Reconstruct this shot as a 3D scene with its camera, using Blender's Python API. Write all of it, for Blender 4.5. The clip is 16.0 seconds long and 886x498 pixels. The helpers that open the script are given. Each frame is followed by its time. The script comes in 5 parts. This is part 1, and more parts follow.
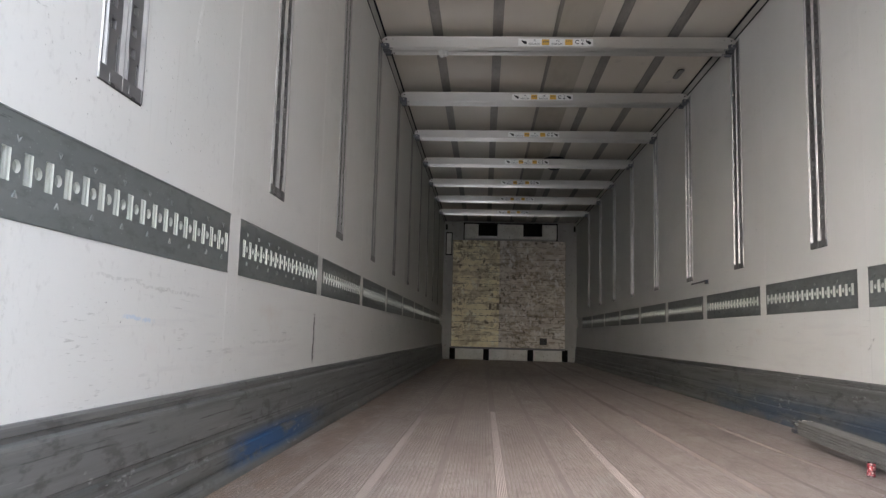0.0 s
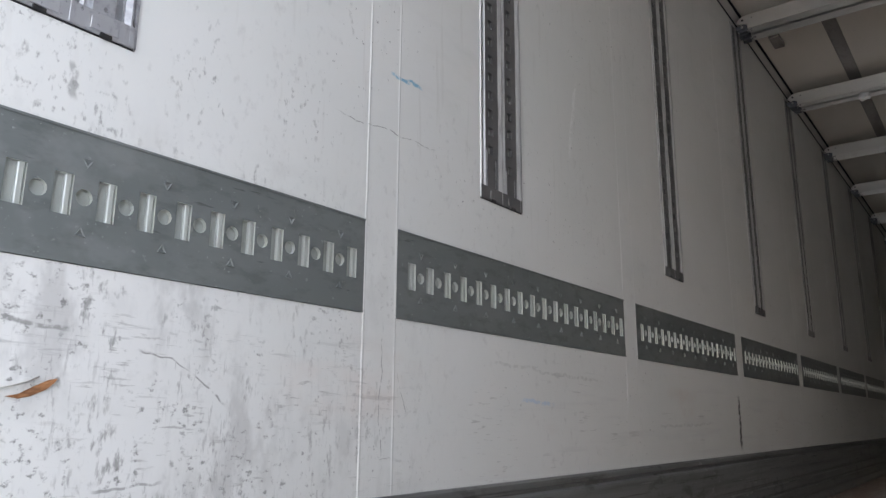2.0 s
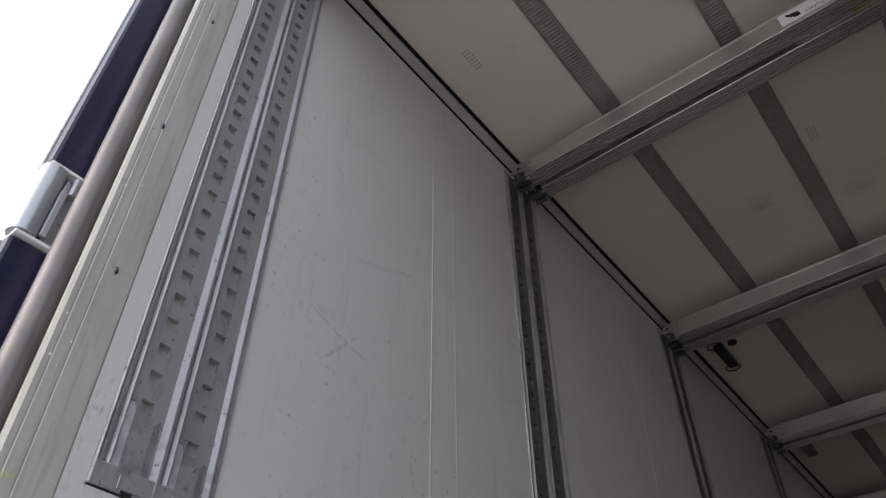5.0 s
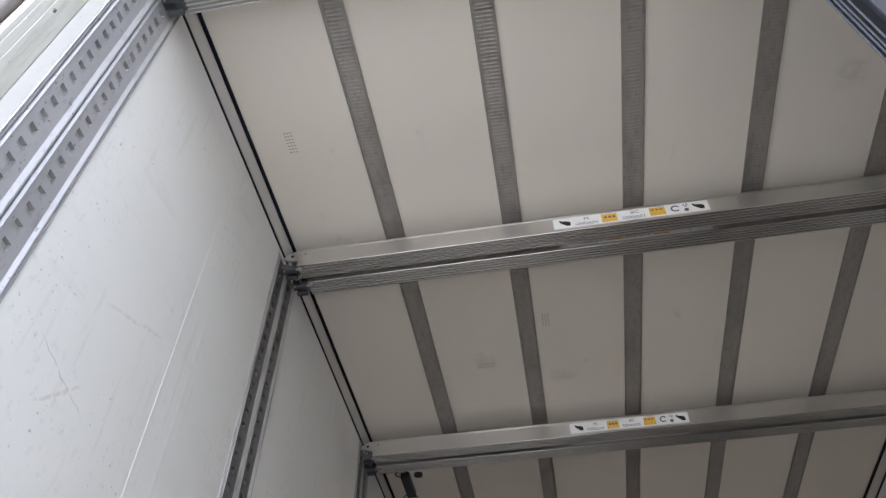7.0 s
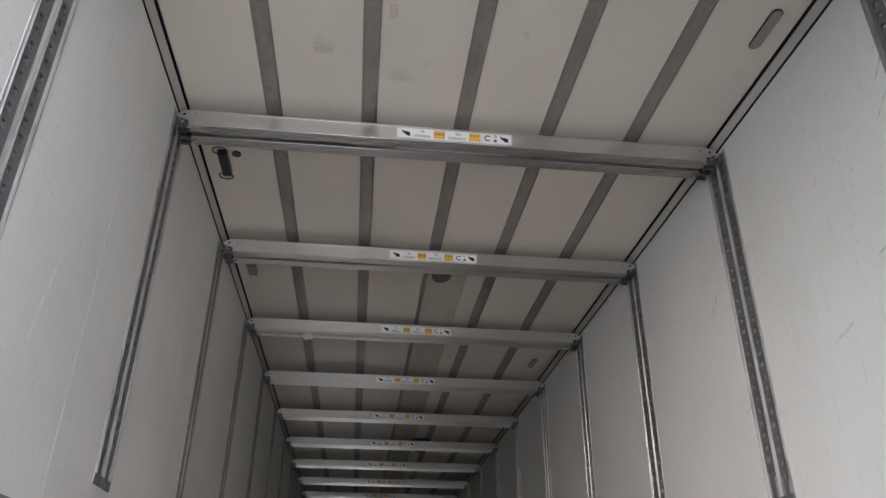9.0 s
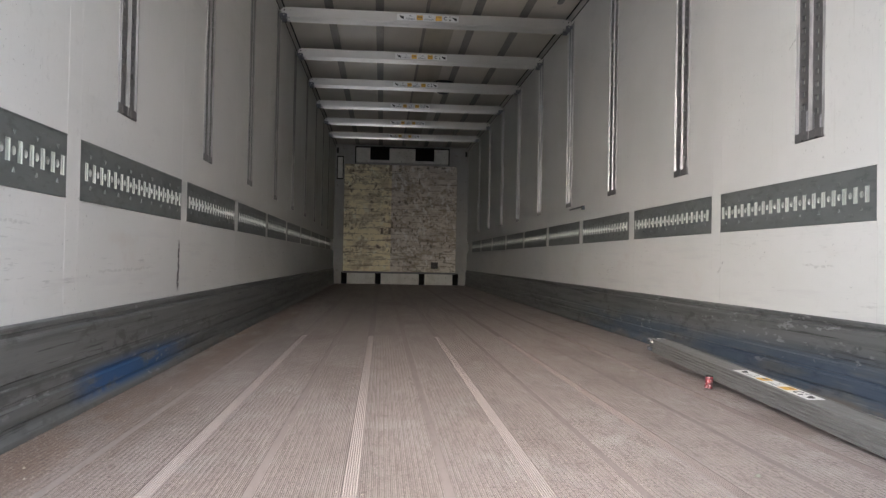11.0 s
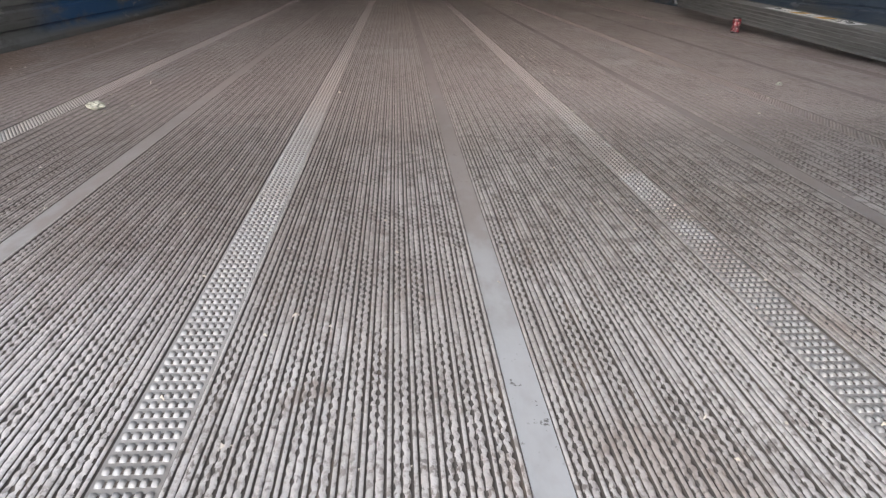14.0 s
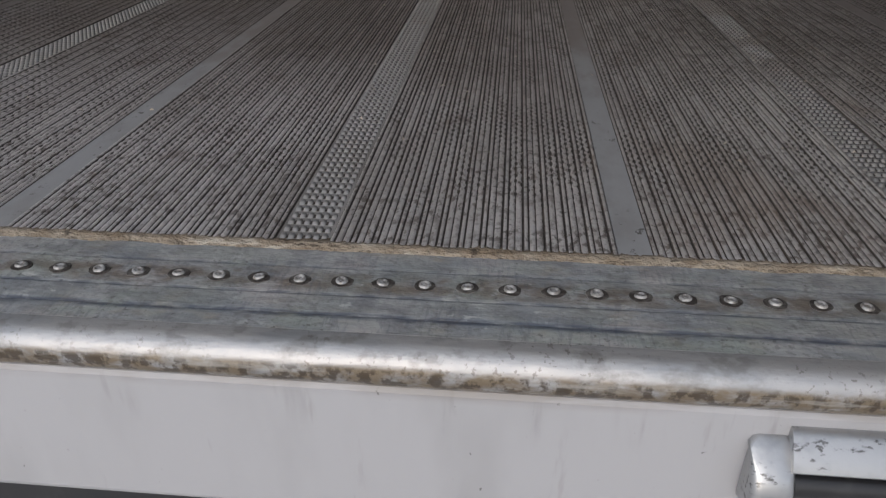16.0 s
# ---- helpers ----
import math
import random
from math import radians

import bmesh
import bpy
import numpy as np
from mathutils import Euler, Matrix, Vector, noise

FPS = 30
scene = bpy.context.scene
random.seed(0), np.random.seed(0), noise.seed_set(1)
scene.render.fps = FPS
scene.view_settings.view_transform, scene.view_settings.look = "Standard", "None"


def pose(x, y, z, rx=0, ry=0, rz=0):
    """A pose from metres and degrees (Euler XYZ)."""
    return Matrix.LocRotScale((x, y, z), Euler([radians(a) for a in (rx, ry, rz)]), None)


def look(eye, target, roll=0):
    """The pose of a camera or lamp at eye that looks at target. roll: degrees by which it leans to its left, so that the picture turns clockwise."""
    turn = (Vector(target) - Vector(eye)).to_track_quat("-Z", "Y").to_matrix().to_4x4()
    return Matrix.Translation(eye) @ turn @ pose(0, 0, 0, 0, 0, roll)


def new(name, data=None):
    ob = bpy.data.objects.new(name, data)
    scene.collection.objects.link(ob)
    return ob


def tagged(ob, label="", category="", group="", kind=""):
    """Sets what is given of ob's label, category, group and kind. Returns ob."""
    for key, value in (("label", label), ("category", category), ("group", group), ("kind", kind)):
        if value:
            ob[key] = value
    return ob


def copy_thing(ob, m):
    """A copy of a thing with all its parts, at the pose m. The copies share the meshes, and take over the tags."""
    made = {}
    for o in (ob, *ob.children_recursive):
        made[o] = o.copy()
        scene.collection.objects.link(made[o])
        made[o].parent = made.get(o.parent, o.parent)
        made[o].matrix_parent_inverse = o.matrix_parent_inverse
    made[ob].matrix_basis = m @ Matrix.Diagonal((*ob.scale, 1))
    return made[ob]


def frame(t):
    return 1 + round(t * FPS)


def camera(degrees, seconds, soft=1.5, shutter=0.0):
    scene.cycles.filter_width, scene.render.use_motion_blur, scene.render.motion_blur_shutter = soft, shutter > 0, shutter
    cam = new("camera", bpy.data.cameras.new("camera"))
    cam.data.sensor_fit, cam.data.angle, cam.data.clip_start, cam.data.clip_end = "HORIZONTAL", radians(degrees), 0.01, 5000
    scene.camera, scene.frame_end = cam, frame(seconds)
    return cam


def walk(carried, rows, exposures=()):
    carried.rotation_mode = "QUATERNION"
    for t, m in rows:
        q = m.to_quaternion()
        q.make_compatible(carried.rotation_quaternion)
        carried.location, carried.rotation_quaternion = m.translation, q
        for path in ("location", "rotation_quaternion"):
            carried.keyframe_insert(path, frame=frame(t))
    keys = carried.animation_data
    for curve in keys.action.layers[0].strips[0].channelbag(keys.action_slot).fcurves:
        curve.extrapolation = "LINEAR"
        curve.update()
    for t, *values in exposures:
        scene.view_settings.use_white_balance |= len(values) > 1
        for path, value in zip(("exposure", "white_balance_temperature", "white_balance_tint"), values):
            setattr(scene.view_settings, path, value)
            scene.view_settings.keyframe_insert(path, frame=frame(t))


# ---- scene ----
# camera and its way
PATH = [
    (0, (-0.463, -0.28, 0.448), (-0.577, 1.703, 0.677), 1.5),
    (0.5, (-0.454, -0.313, 0.448), (-0.936, 1.613, 0.691), 0.8),
    (1, (-0.383, -0.291, 0.443), (-1.217, 1.509, 0.692), 0.7),
    (1.5, (-0.291, -0.296, 0.437), (-1.454, 1.309, 0.702), 1.0),
    (2, (-0.294, -0.297, 0.424), (-1.47, 1.257, 0.871), 0.4),
    (2.5, (-0.346, -0.323, 0.462), (-1.514, 1.237, 0.911), -0.0),
    (3, (-0.358, -0.347, 0.48), (-1.535, 1.157, 1.073), 0.1),
    (3.5, (-0.34, -0.379, 0.494), (-1.502, 1.063, 1.25), 0.1),
    (4, (-0.334, -0.379, 0.502), (-1.43, 0.966, 1.496), 0.7),
    (4.5, (-0.287, -0.391, 0.513), (-1.291, 0.802, 1.765), 1.0),
    (4.7, (-0.306, -0.383, 0.514), (-1.273, 0.783, 1.82), 0.4),
    (6.8, (-0.383, -0.521, 0.533), (-0.718, 0.748, 2.042), 0.3),
    (7, (-0.374, -0.523, 0.531), (-0.591, 0.776, 2.036), -0.2),
    (7.5, (-0.333, -0.482, 0.517), (-0.398, 0.844, 2.013), 0.8),
    (8, (-0.331, -0.432, 0.5), (-0.178, 0.928, 1.959), 0.2),
    (8.5, (-0.333, -0.394, 0.506), (-0.141, 1.173, 1.734), 0.4),
    (8.7, (-0.351, -0.384, 0.494), (-0.158, 1.276, 1.592), 0.5),
    (10.8, (-0.345, -0.277, 0.464), (-0.179, 1.706, 0.659), 1.2),
    (11, (-0.347, -0.26, 0.459), (-0.182, 1.733, 0.49), 1.1),
    (11.5, (-0.341, -0.237, 0.451), (-0.187, 1.735, 0.159), 1.0),
    (12, (-0.321, -0.21, 0.421), (-0.181, 1.738, -0.01), 1.0),
    (12.5, (-0.293, -0.152, 0.346), (-0.163, 1.777, -0.165), 0.9),
    (13, (-0.275, -0.113, 0.285), (-0.144, 1.802, -0.276), 1.0),
    (13.5, (-0.268, -0.131, 0.258), (-0.142, 1.757, -0.391), 1.0),
    (14, (-0.274, -0.14, 0.228), (-0.153, 1.715, -0.509), 0.9),
    (14.5, (-0.279, -0.171, 0.211), (-0.174, 1.647, -0.615), 0.5),
    (15, (-0.3, -0.229, 0.207), (-0.236, 1.574, -0.657), 1.1),
    (15.3, (-0.303, -0.27, 0.208), (-0.399, 1.497, -0.723), -0.4),
    (15.6, (-0.306, -0.314, 0.21), (-0.423, 1.43, -0.763), -0.1),
    (16, (-0.281, -0.376, 0.212), (-0.438, 1.358, -0.772), 0.1),
]
cam = camera(61.9, 16.0, 1.35)
EXPOSURES = [
    (0.0, 3.3, 6350, 13), (0.5, 3.02, 6350, 13), (1.0, 2.79, 6350, 13), (1.5, 2.47, 6450, 13), (2.0, 2.35, 6450, 13), (3.0, 2.2, 6530, 13),
    (3.5, 2.16, 6630, 13), (4.0, 1.58, 6630, 13), (4.5, 0.98, 6630, 13), (4.7, 1.0, 6630, 13), (6.8, 2.33, 6430, 13), (7.5, 2.74, 6430, 13),
    (8.0, 2.58, 6350, 13), (8.7, 2.82, 6350, 13), (10.8, 3.28, 6350, 13), (11.5, 3.19, 6350, 13), (12.0, 3.13, 6350, 13), (12.5, 3.08, 6350, 13),
    (13.5, 2.58, 6350, 13), (14.0, 2.38, 6350, 13), (15.0, 1.77, 6450, 13), (15.5, 1.26, 6450, 13), (16.0, 0.46, 6450, 13),
]
walk(cam, [(t, look(e, g, r)) for t, e, g, r in PATH], EXPOSURES)


from mathutils import geometry

# ---- sky and sun: an overcast day outside the open left door ----
world = bpy.data.worlds.new("overcast_sky")
scene.world = world
world.use_nodes = True
_nt = world.node_tree
_sky = _nt.nodes.new("ShaderNodeTexSky")
_sky.sky_type, _sky.sun_disc = "NISHITA", False
_sky.sun_elevation, _sky.sun_rotation = radians(27), radians(196)
_sky.air_density, _sky.dust_density, _sky.ozone_density = 1.0, 3.0, 1.0
_soft = _nt.nodes.new("ShaderNodeMixRGB")
_soft.inputs[0].default_value = 0.5
_soft.inputs[2].default_value = (8.8, 9.5, 10.4, 1)
_nt.links.new(_sky.outputs[0], _soft.inputs[1])
_nt.links.new(_soft.outputs[0], _nt.nodes["Background"].inputs[0])
_nt.nodes["Background"].inputs[1].default_value = 0.104
sun_data = bpy.data.lights.new("sun", "SUN")
sun_data.energy, sun_data.angle, sun_data.color = 0.7, radians(60), (0.95, 0.98, 1.0)
sun = new("sun", sun_data)
sun.matrix_world = look((-3.8, -9.0, 5.0), (0, 0, 0))

# added lamp outside the open half doorway: extra daylight fill for the deep end
door_fill = bpy.data.lights.new("doorway_fill", "AREA")
door_fill.shape, door_fill.size, door_fill.size_y, door_fill.energy = "RECTANGLE", 1.2, 2.4, 0.95
door_fill.spread, door_fill.color = radians(74), (0.96, 0.98, 1.0)
new("doorway_fill", door_fill).matrix_world = look((-0.62, -0.75, 1.28), (0.0, 3.0, 1.28))

# ---- sizes of the trailer body ----
W, L, H = 1.235, 13.45, 2.57          # half width, length, inner height
STRIP0, STRIP1 = 0.614, 0.795         # lashing rail
KICK = 0.28                           # kick plate
JOINTS = [0.700 + 1.193 * i for i in range(11)]
TRACKS = [0.019] + [1.090 + 1.186 * i for i in range(10)]
BEAMS = [0.030] + [1.100 + 1.181 * i for i in range(10)]


# ---- materials ----
def mat(name, base, rough=0.5, metal=0.0, layers=(), bump=(), spec=0.5, lines=()):
    """layers: (scale xyz, low, high, colour, amount, regions); regions: (axis, from, to) ramps on the place."""
    m = bpy.data.materials.new(name)
    m.use_nodes = True
    nt = m.node_tree
    bsdf = nt.nodes["Principled BSDF"]
    bsdf.inputs["Roughness"].default_value = rough
    bsdf.inputs["Metallic"].default_value = metal
    bsdf.inputs["Specular IOR Level"].default_value = spec
    geo = nt.nodes.new("ShaderNodeNewGeometry")
    sep = nt.nodes.new("ShaderNodeSeparateXYZ")
    nt.links.new(geo.outputs["Position"], sep.inputs[0])

    def noise_at(scale, detail=4.0, rough_n=0.6):
        mul = nt.nodes.new("ShaderNodeVectorMath")
        mul.operation = "MULTIPLY"
        mul.inputs[1].default_value = scale
        nt.links.new(geo.outputs["Position"], mul.inputs[0])
        n = nt.nodes.new("ShaderNodeTexNoise")
        n.inputs["Scale"].default_value = 1.0
        n.inputs["Detail"].default_value = detail
        n.inputs["Roughness"].default_value = rough_n
        nt.links.new(mul.outputs[0], n.inputs["Vector"])
        return n.outputs["Fac"]

    def ramp(sock, a, b):
        r = nt.nodes.new("ShaderNodeMapRange")
        r.interpolation_type = "SMOOTHSTEP"
        flip = a > b
        r.inputs["From Min"].default_value, r.inputs["From Max"].default_value = min(a, b), max(a, b)
        r.inputs["To Min"].default_value, r.inputs["To Max"].default_value = (1, 0) if flip else (0, 1)
        nt.links.new(sock, r.inputs["Value"])
        return r.outputs["Result"]

    def mult(a, b):
        k = nt.nodes.new("ShaderNodeMath")
        k.operation = "MULTIPLY"
        nt.links.new(a, k.inputs[0])
        if isinstance(b, float):
            k.inputs[1].default_value = b
        else:
            nt.links.new(b, k.inputs[1])
        return k.outputs[0]

    col = nt.nodes.new("ShaderNodeRGB")
    col.outputs[0].default_value = (*base, 1)
    colour = col.outputs[0]
    for scale, lo, hi, tint, amount, regions in layers:
        f = ramp(noise_at(scale), lo, hi)
        for axis, a, b in regions:
            if axis in ("x", "y", "z"):
                f = mult(f, ramp(sep.outputs["xyz".index(axis)], a, b))
            else:
                f = mult(f, ramp(noise_at(axis, 2.0), a, b))
        f = mult(f, float(amount))
        mx = nt.nodes.new("ShaderNodeMixRGB")
        mx.inputs[2].default_value = (*tint, 1)
        nt.links.new(f, mx.inputs[0])
        nt.links.new(colour, mx.inputs[1])
        colour = mx.outputs[0]
    for y0, z0, y1, z1, wide, tint, amount, *right in lines:
        n = math.hypot(y1 - y0, z1 - z0)
        ty, tz = (y1 - y0) / n, (z1 - z0) / n
        along, off = [], []
        for vec, c, keep in (((0, ty, tz), ty * y0 + tz * z0, along), ((0, -tz, ty), -tz * y0 + ty * z0, off)):
            dot = nt.nodes.new("ShaderNodeVectorMath")
            dot.operation = "DOT_PRODUCT"
            dot.inputs[1].default_value = vec
            nt.links.new(geo.outputs["Position"], dot.inputs[0])
            sub = nt.nodes.new("ShaderNodeMath")
            sub.operation = "SUBTRACT"
            sub.inputs[1].default_value = c
            nt.links.new(dot.outputs["Value"], sub.inputs[0])
            keep.append(sub.outputs[0])
        wob = nt.nodes.new("ShaderNodeMath")
        wob.operation = "MULTIPLY_ADD"
        wob.inputs[1].default_value, wob.inputs[2].default_value = 0.030, -0.015
        nt.links.new(noise_at((14, 14, 14), 2.0), wob.inputs[0])
        add = nt.nodes.new("ShaderNodeMath")
        nt.links.new(off[0], add.inputs[0])
        nt.links.new(wob.outputs[0], add.inputs[1])
        ab = nt.nodes.new("ShaderNodeMath")
        ab.operation = "ABSOLUTE"
        nt.links.new(add.outputs[0], ab.inputs[0])
        f = ramp(ab.outputs[0], wide, wide * 0.35)
        f = mult(mult(f, ramp(along[0], 0.0, n * 0.15)), ramp(along[0], n, n * 0.8))
        f = mult(mult(f, ramp(noise_at((60, 60, 60), 3.0), 0.36, 0.55)), ramp(sep.outputs[0], *((-0.5, 0.5) if right else (0.5, -0.5))))
        f = mult(f, float(amount))
        mx = nt.nodes.new("ShaderNodeMixRGB")
        mx.inputs[2].default_value = (*tint, 1)
        nt.links.new(f, mx.inputs[0])
        nt.links.new(colour, mx.inputs[1])
        colour = mx.outputs[0]
    nt.links.new(colour, bsdf.inputs["Base Color"])
    prev = None
    for scale, strength, dist in bump:
        b = nt.nodes.new("ShaderNodeBump")
        b.inputs["Strength"].default_value, b.inputs["Distance"].default_value = strength, dist
        nt.links.new(noise_at(scale, 3.0), b.inputs["Height"])
        if prev:
            nt.links.new(prev, b.inputs["Normal"])
        prev = b.outputs["Normal"]
    if prev:
        nt.links.new(prev, bsdf.inputs["Normal"])
    return m


NEAR = (("y", 1.0, 0.25),)
LOWN = (("y", 1.1, 0.3), ("z", 0.95, 0.55))
GRIME = (0.24, 0.235, 0.225)
m_wall = mat("white_gelcoat", (0.66, 0.658, 0.64), 0.52, 0, [
    ((1.2, 1.2, 1.6), 0.35, 0.75, (0.585, 0.59, 0.565), 0.6, ()),
    ((9, 3.5, 14), 0.52, 0.72, (0.56, 0.56, 0.54), 0.4, (((2, 1.6, 2.4), 0.45, 0.6),)),
    ((16, 18, 9), 0.46, 0.66, (0.40, 0.395, 0.385), 0.6, (*LOWN, ((5, 6, 4), 0.40, 0.6))),
    ((70, 85, 34), 0.54, 0.70, GRIME, 0.8, (*LOWN, ((7, 8, 5), 0.44, 0.58))),
    ((120, 75, 95), 0.56, 0.70, (0.13, 0.125, 0.12), 0.75, (*LOWN, ((9, 10, 8), 0.44, 0.58))),
    ((60, 70, 40), 0.57, 0.72, GRIME, 0.7, (("y", 0.75, 0.1), ("z", 1.3, 0.9), ((6, 7, 6), 0.48, 0.60))),
    ((50, 8, 90), 0.58, 0.68, (0.33, 0.325, 0.32), 0.5, (("z", 0.62, 0.5), ((3, 2.2, 5), 0.50, 0.62))),
    ((90, 80, 80), 0.64, 0.72, (0.20, 0.195, 0.19), 0.7, (((2.5, 2.2, 2.5), 0.50, 0.62),)),
    ((64, 72, 44), 0.56, 0.70, (0.24, 0.235, 0.225), 0.75, (("y", 0.72, 0.45), ("z", 0.76, 0.80), ("z", 1.15, 0.92), ((6, 7, 3), 0.42, 0.55))),
    ((30, 40, 34), 0.54, 0.76, (0.42, 0.41, 0.40), 0.40, (((2.4, 3, 2.6), 0.46, 0.58), ("y", 3.2, 1.6))),
    ((5, 40, 3), 0.60, 0.68, (0.56, 0.555, 0.53), 0.45, (("y", 4.0, 2.0), ("z", 0.8, 1.0))),
    ((20, 1.6, 26), 0.55, 0.70, (0.56, 0.555, 0.55), 0.45, (("z", 0.60, 0.5), ("y", 0.7, 1.0))),
    ((7, 5, 9), 0.30, 0.60, (0.62, 0.53, 0.48), 0.5, (("x", 0.0, -1.0), ("y", 0.46, 0.58), ("y", 0.86, 0.74), ("z", 0.40, 0.455), ("z", 0.53, 0.49))),
    ((5, 2.2, 5), 0.60, 0.78, (0.55, 0.48, 0.44), 0.35, (("z", 0.62, 0.5),)),
    ((110, 130, 22), 0.56, 0.67, (0.30, 0.295, 0.285), 0.5, (("z", 0.60, 0.50), ("y", 0.8, 0.45), ((8, 10, 4), 0.47, 0.60))),
    ((80, 24, 150), 0.58, 0.68, (0.27, 0.262, 0.25), 0.6, (("z", 0.62, 0.50), ("y", 1.6, 0.8), ((6, 5, 9), 0.46, 0.60))),
], [((3, 3, 3), 0.10, 0.02), ((120, 120, 120), 0.05, 0.002)], spec=0.18, lines=[
    (0.605, 0.986, 0.936, 0.996, 0.0018, GRIME, 0.7), (0.060, 0.538, 0.171, 0.532, 0.0050, GRIME, 0.8),
    (0.258, 0.513, 0.349, 0.488, 0.0016, GRIME, 0.8), (0.349, 0.488, 0.412, 0.441, 0.0022, GRIME, 0.8),
    (0.209, 0.333, 0.319, 0.337, 0.0030, GRIME, 0.7), (3.068, 0.535, 3.055, 0.290, 0.0200, (0.03, 0.03, 0.03), 0.95), (3.072, 0.500, 3.062, 0.300, 0.0150, (0.03, 0.03, 0.03), 0.9),
    (0.760, 1.123, 0.873, 1.128, 0.0060, (0.12, 0.36, 0.52), 0.8), (1.256, 0.471, 1.438, 0.461, 0.0070, (0.38, 0.52, 0.70), 0.5),
    (0.802, 0.512, 0.835, 0.428, 0.0016, GRIME, 0.6), (0.754, 0.611, 0.755, 0.312, 0.0014, GRIME, 0.7),
    (0.125, 0.888, 0.136, 0.830, 0.0060, GRIME, 0.6), (0.640, 1.230, 0.650, 1.150, 0.0050, GRIME, 0.4),
    (2.10, 0.40, 2.75, 0.41, 0.0060, GRIME, 0.25), (1.10, 0.55, 1.75, 0.53, 0.0050, GRIME, 0.25), (0.30, 1.42, 0.52, 1.36, 0.0020, GRIME, 0.4),
    (1.225, 2.345, 1.245, 2.265, 0.0030, GRIME, 0.8, 1), (1.265, 2.245, 1.300, 2.195, 0.0030, GRIME, 0.7, 1),
    (1.250, 2.175, 1.335, 2.095, 0.0055, GRIME, 0.7, 1), (1.290, 2.045, 1.375, 1.960, 0.0045, GRIME, 0.6, 1), (1.72, 1.98, 1.75, 1.95, 0.0040, GRIME, 0.6, 1),
    (1.36, 1.62, 1.55, 1.56, 0.0070, GRIME, 0.5, 1), (1.30, 1.50, 1.38, 1.475, 0.0060, GRIME, 0.7, 1), (0.98, 1.78, 1.05, 1.74, 0.0060, GRIME, 0.6, 1), (1.05, 1.87, 1.12, 1.85, 0.0040, GRIME, 0.5, 1),
    (1.72, 1.42, 1.86, 1.38, 0.0080, GRIME, 0.35, 1), (2.55, 1.92, 2.66, 1.82, 0.0080, GRIME, 0.4, 1), (2.45, 1.35, 2.52, 1.31, 0.0050, GRIME, 0.5, 1), (1.62, 0.56, 1.78, 0.55, 0.0060, GRIME, 0.35, 1), (3.05, 0.48, 3.12, 0.42, 0.0060, GRIME, 0.6, 1), (2.20, 0.46, 2.42, 0.47, 0.0060, GRIME, 0.3, 1),
    (0.42, 1.60, 0.66, 1.70, 0.0060, (0.50, 0.49, 0.47), 0.5), (0.36, 1.30, 0.47, 1.42, 0.0050, (0.50, 0.45, 0.43), 0.6), (1.55, 1.15, 1.62, 1.45, 0.0120, (0.80, 0.80, 0.79), 0.5)])
m_ceil = mat("cream_ceiling_sheet", (0.70, 0.650, 0.575), 0.4, 0, [
    ((1.5, 0.9, 1), 0.4, 0.75, (0.61, 0.57, 0.515), 0.5, ()),
    ((8, 5, 8), 0.66, 0.76, (0.45, 0.42, 0.39), 0.35, ()),
    ((24, 24, 1), 0.25, 0.60, (0.40, 0.37, 0.335), 0.35, (("x", -0.350, -0.300), ("x", -0.200, -0.250), ("y", 1.980, 2.025), ("y", 2.090, 2.045))),
    ((36, 36, 1), 0.25, 0.60, (0.40, 0.37, 0.335), 0.35, (("x", 0.610, 0.660), ("x", 0.740, 0.690), ("y", 0.680, 0.725), ("y", 0.810, 0.765))),
    ((36, 36, 1), 0.25, 0.60, (0.40, 0.37, 0.335), 0.35, (("x", -0.660, -0.610), ("x", -0.530, -0.580), ("y", 1.840, 1.885), ("y", 1.950, 1.905))),
    ((80, 80, 1), 0.25, 0.60, (0.40, 0.37, 0.335), 0.35, (("x", -1.095, -1.045), ("x", -1.025, -1.075), ("y", 0.980, 1.025), ("y", 1.050, 1.005))),
], [((4, 4, 4), 0.06, 0.02)])
m_post = mat("weathered_grey_white_paint", (0.48, 0.475, 0.44), 0.42, 0, [
    ((6, 14, 3), 0.40, 0.70, (0.385, 0.38, 0.335), 0.8, ()),
    ((40, 90, 5), 0.52, 0.66, (0.33, 0.325, 0.29), 0.5, ()),
    ((60, 80, 50), 0.66, 0.72, (0.72, 0.73, 0.72), 0.8, ()),
    ((70, 60, 40), 0.70, 0.76, (0.16, 0.14, 0.12), 0.7, ()),
    ((9, 9, 12), 0.66, 0.74, (0.55, 0.52, 0.18), 0.6, ()),
], [((90, 90, 90), 0.15, 0.002)])
m_plate = mat("dark_grey_lashing_plate", (0.150, 0.164, 0.161), 0.42, 0.2, [
    ((5, 4, 9), 0.4, 0.7, (0.185, 0.198, 0.195), 0.7, ()),
    ((22, 16, 40), 0.5, 0.68, (0.10, 0.11, 0.105), 0.6, ()),
    ((150, 130, 150), 0.66, 0.71, (0.40, 0.42, 0.41), 0.6, (((9, 9, 9), 0.42, 0.56),)),
    ((14, 9, 12), 0.46, 0.62, (0.24, 0.25, 0.25), 0.5, (("y", 0.6, 0.1),)),
    ((60, 60, 60), 0.66, 0.72, (0.30, 0.31, 0.30), 0.5, ()),
    ((30, 8, 70), 0.66, 0.72, (0.045, 0.045, 0.042), 0.6, ()),
], [((80, 80, 80), 0.12, 0.002)])
m_slot = mat("pale_galvanised_liner", (0.47, 0.49, 0.46), 0.35, 0.35, [
    ((40, 40, 20), 0.5, 0.75, (0.42, 0.44, 0.38), 0.6, ())])
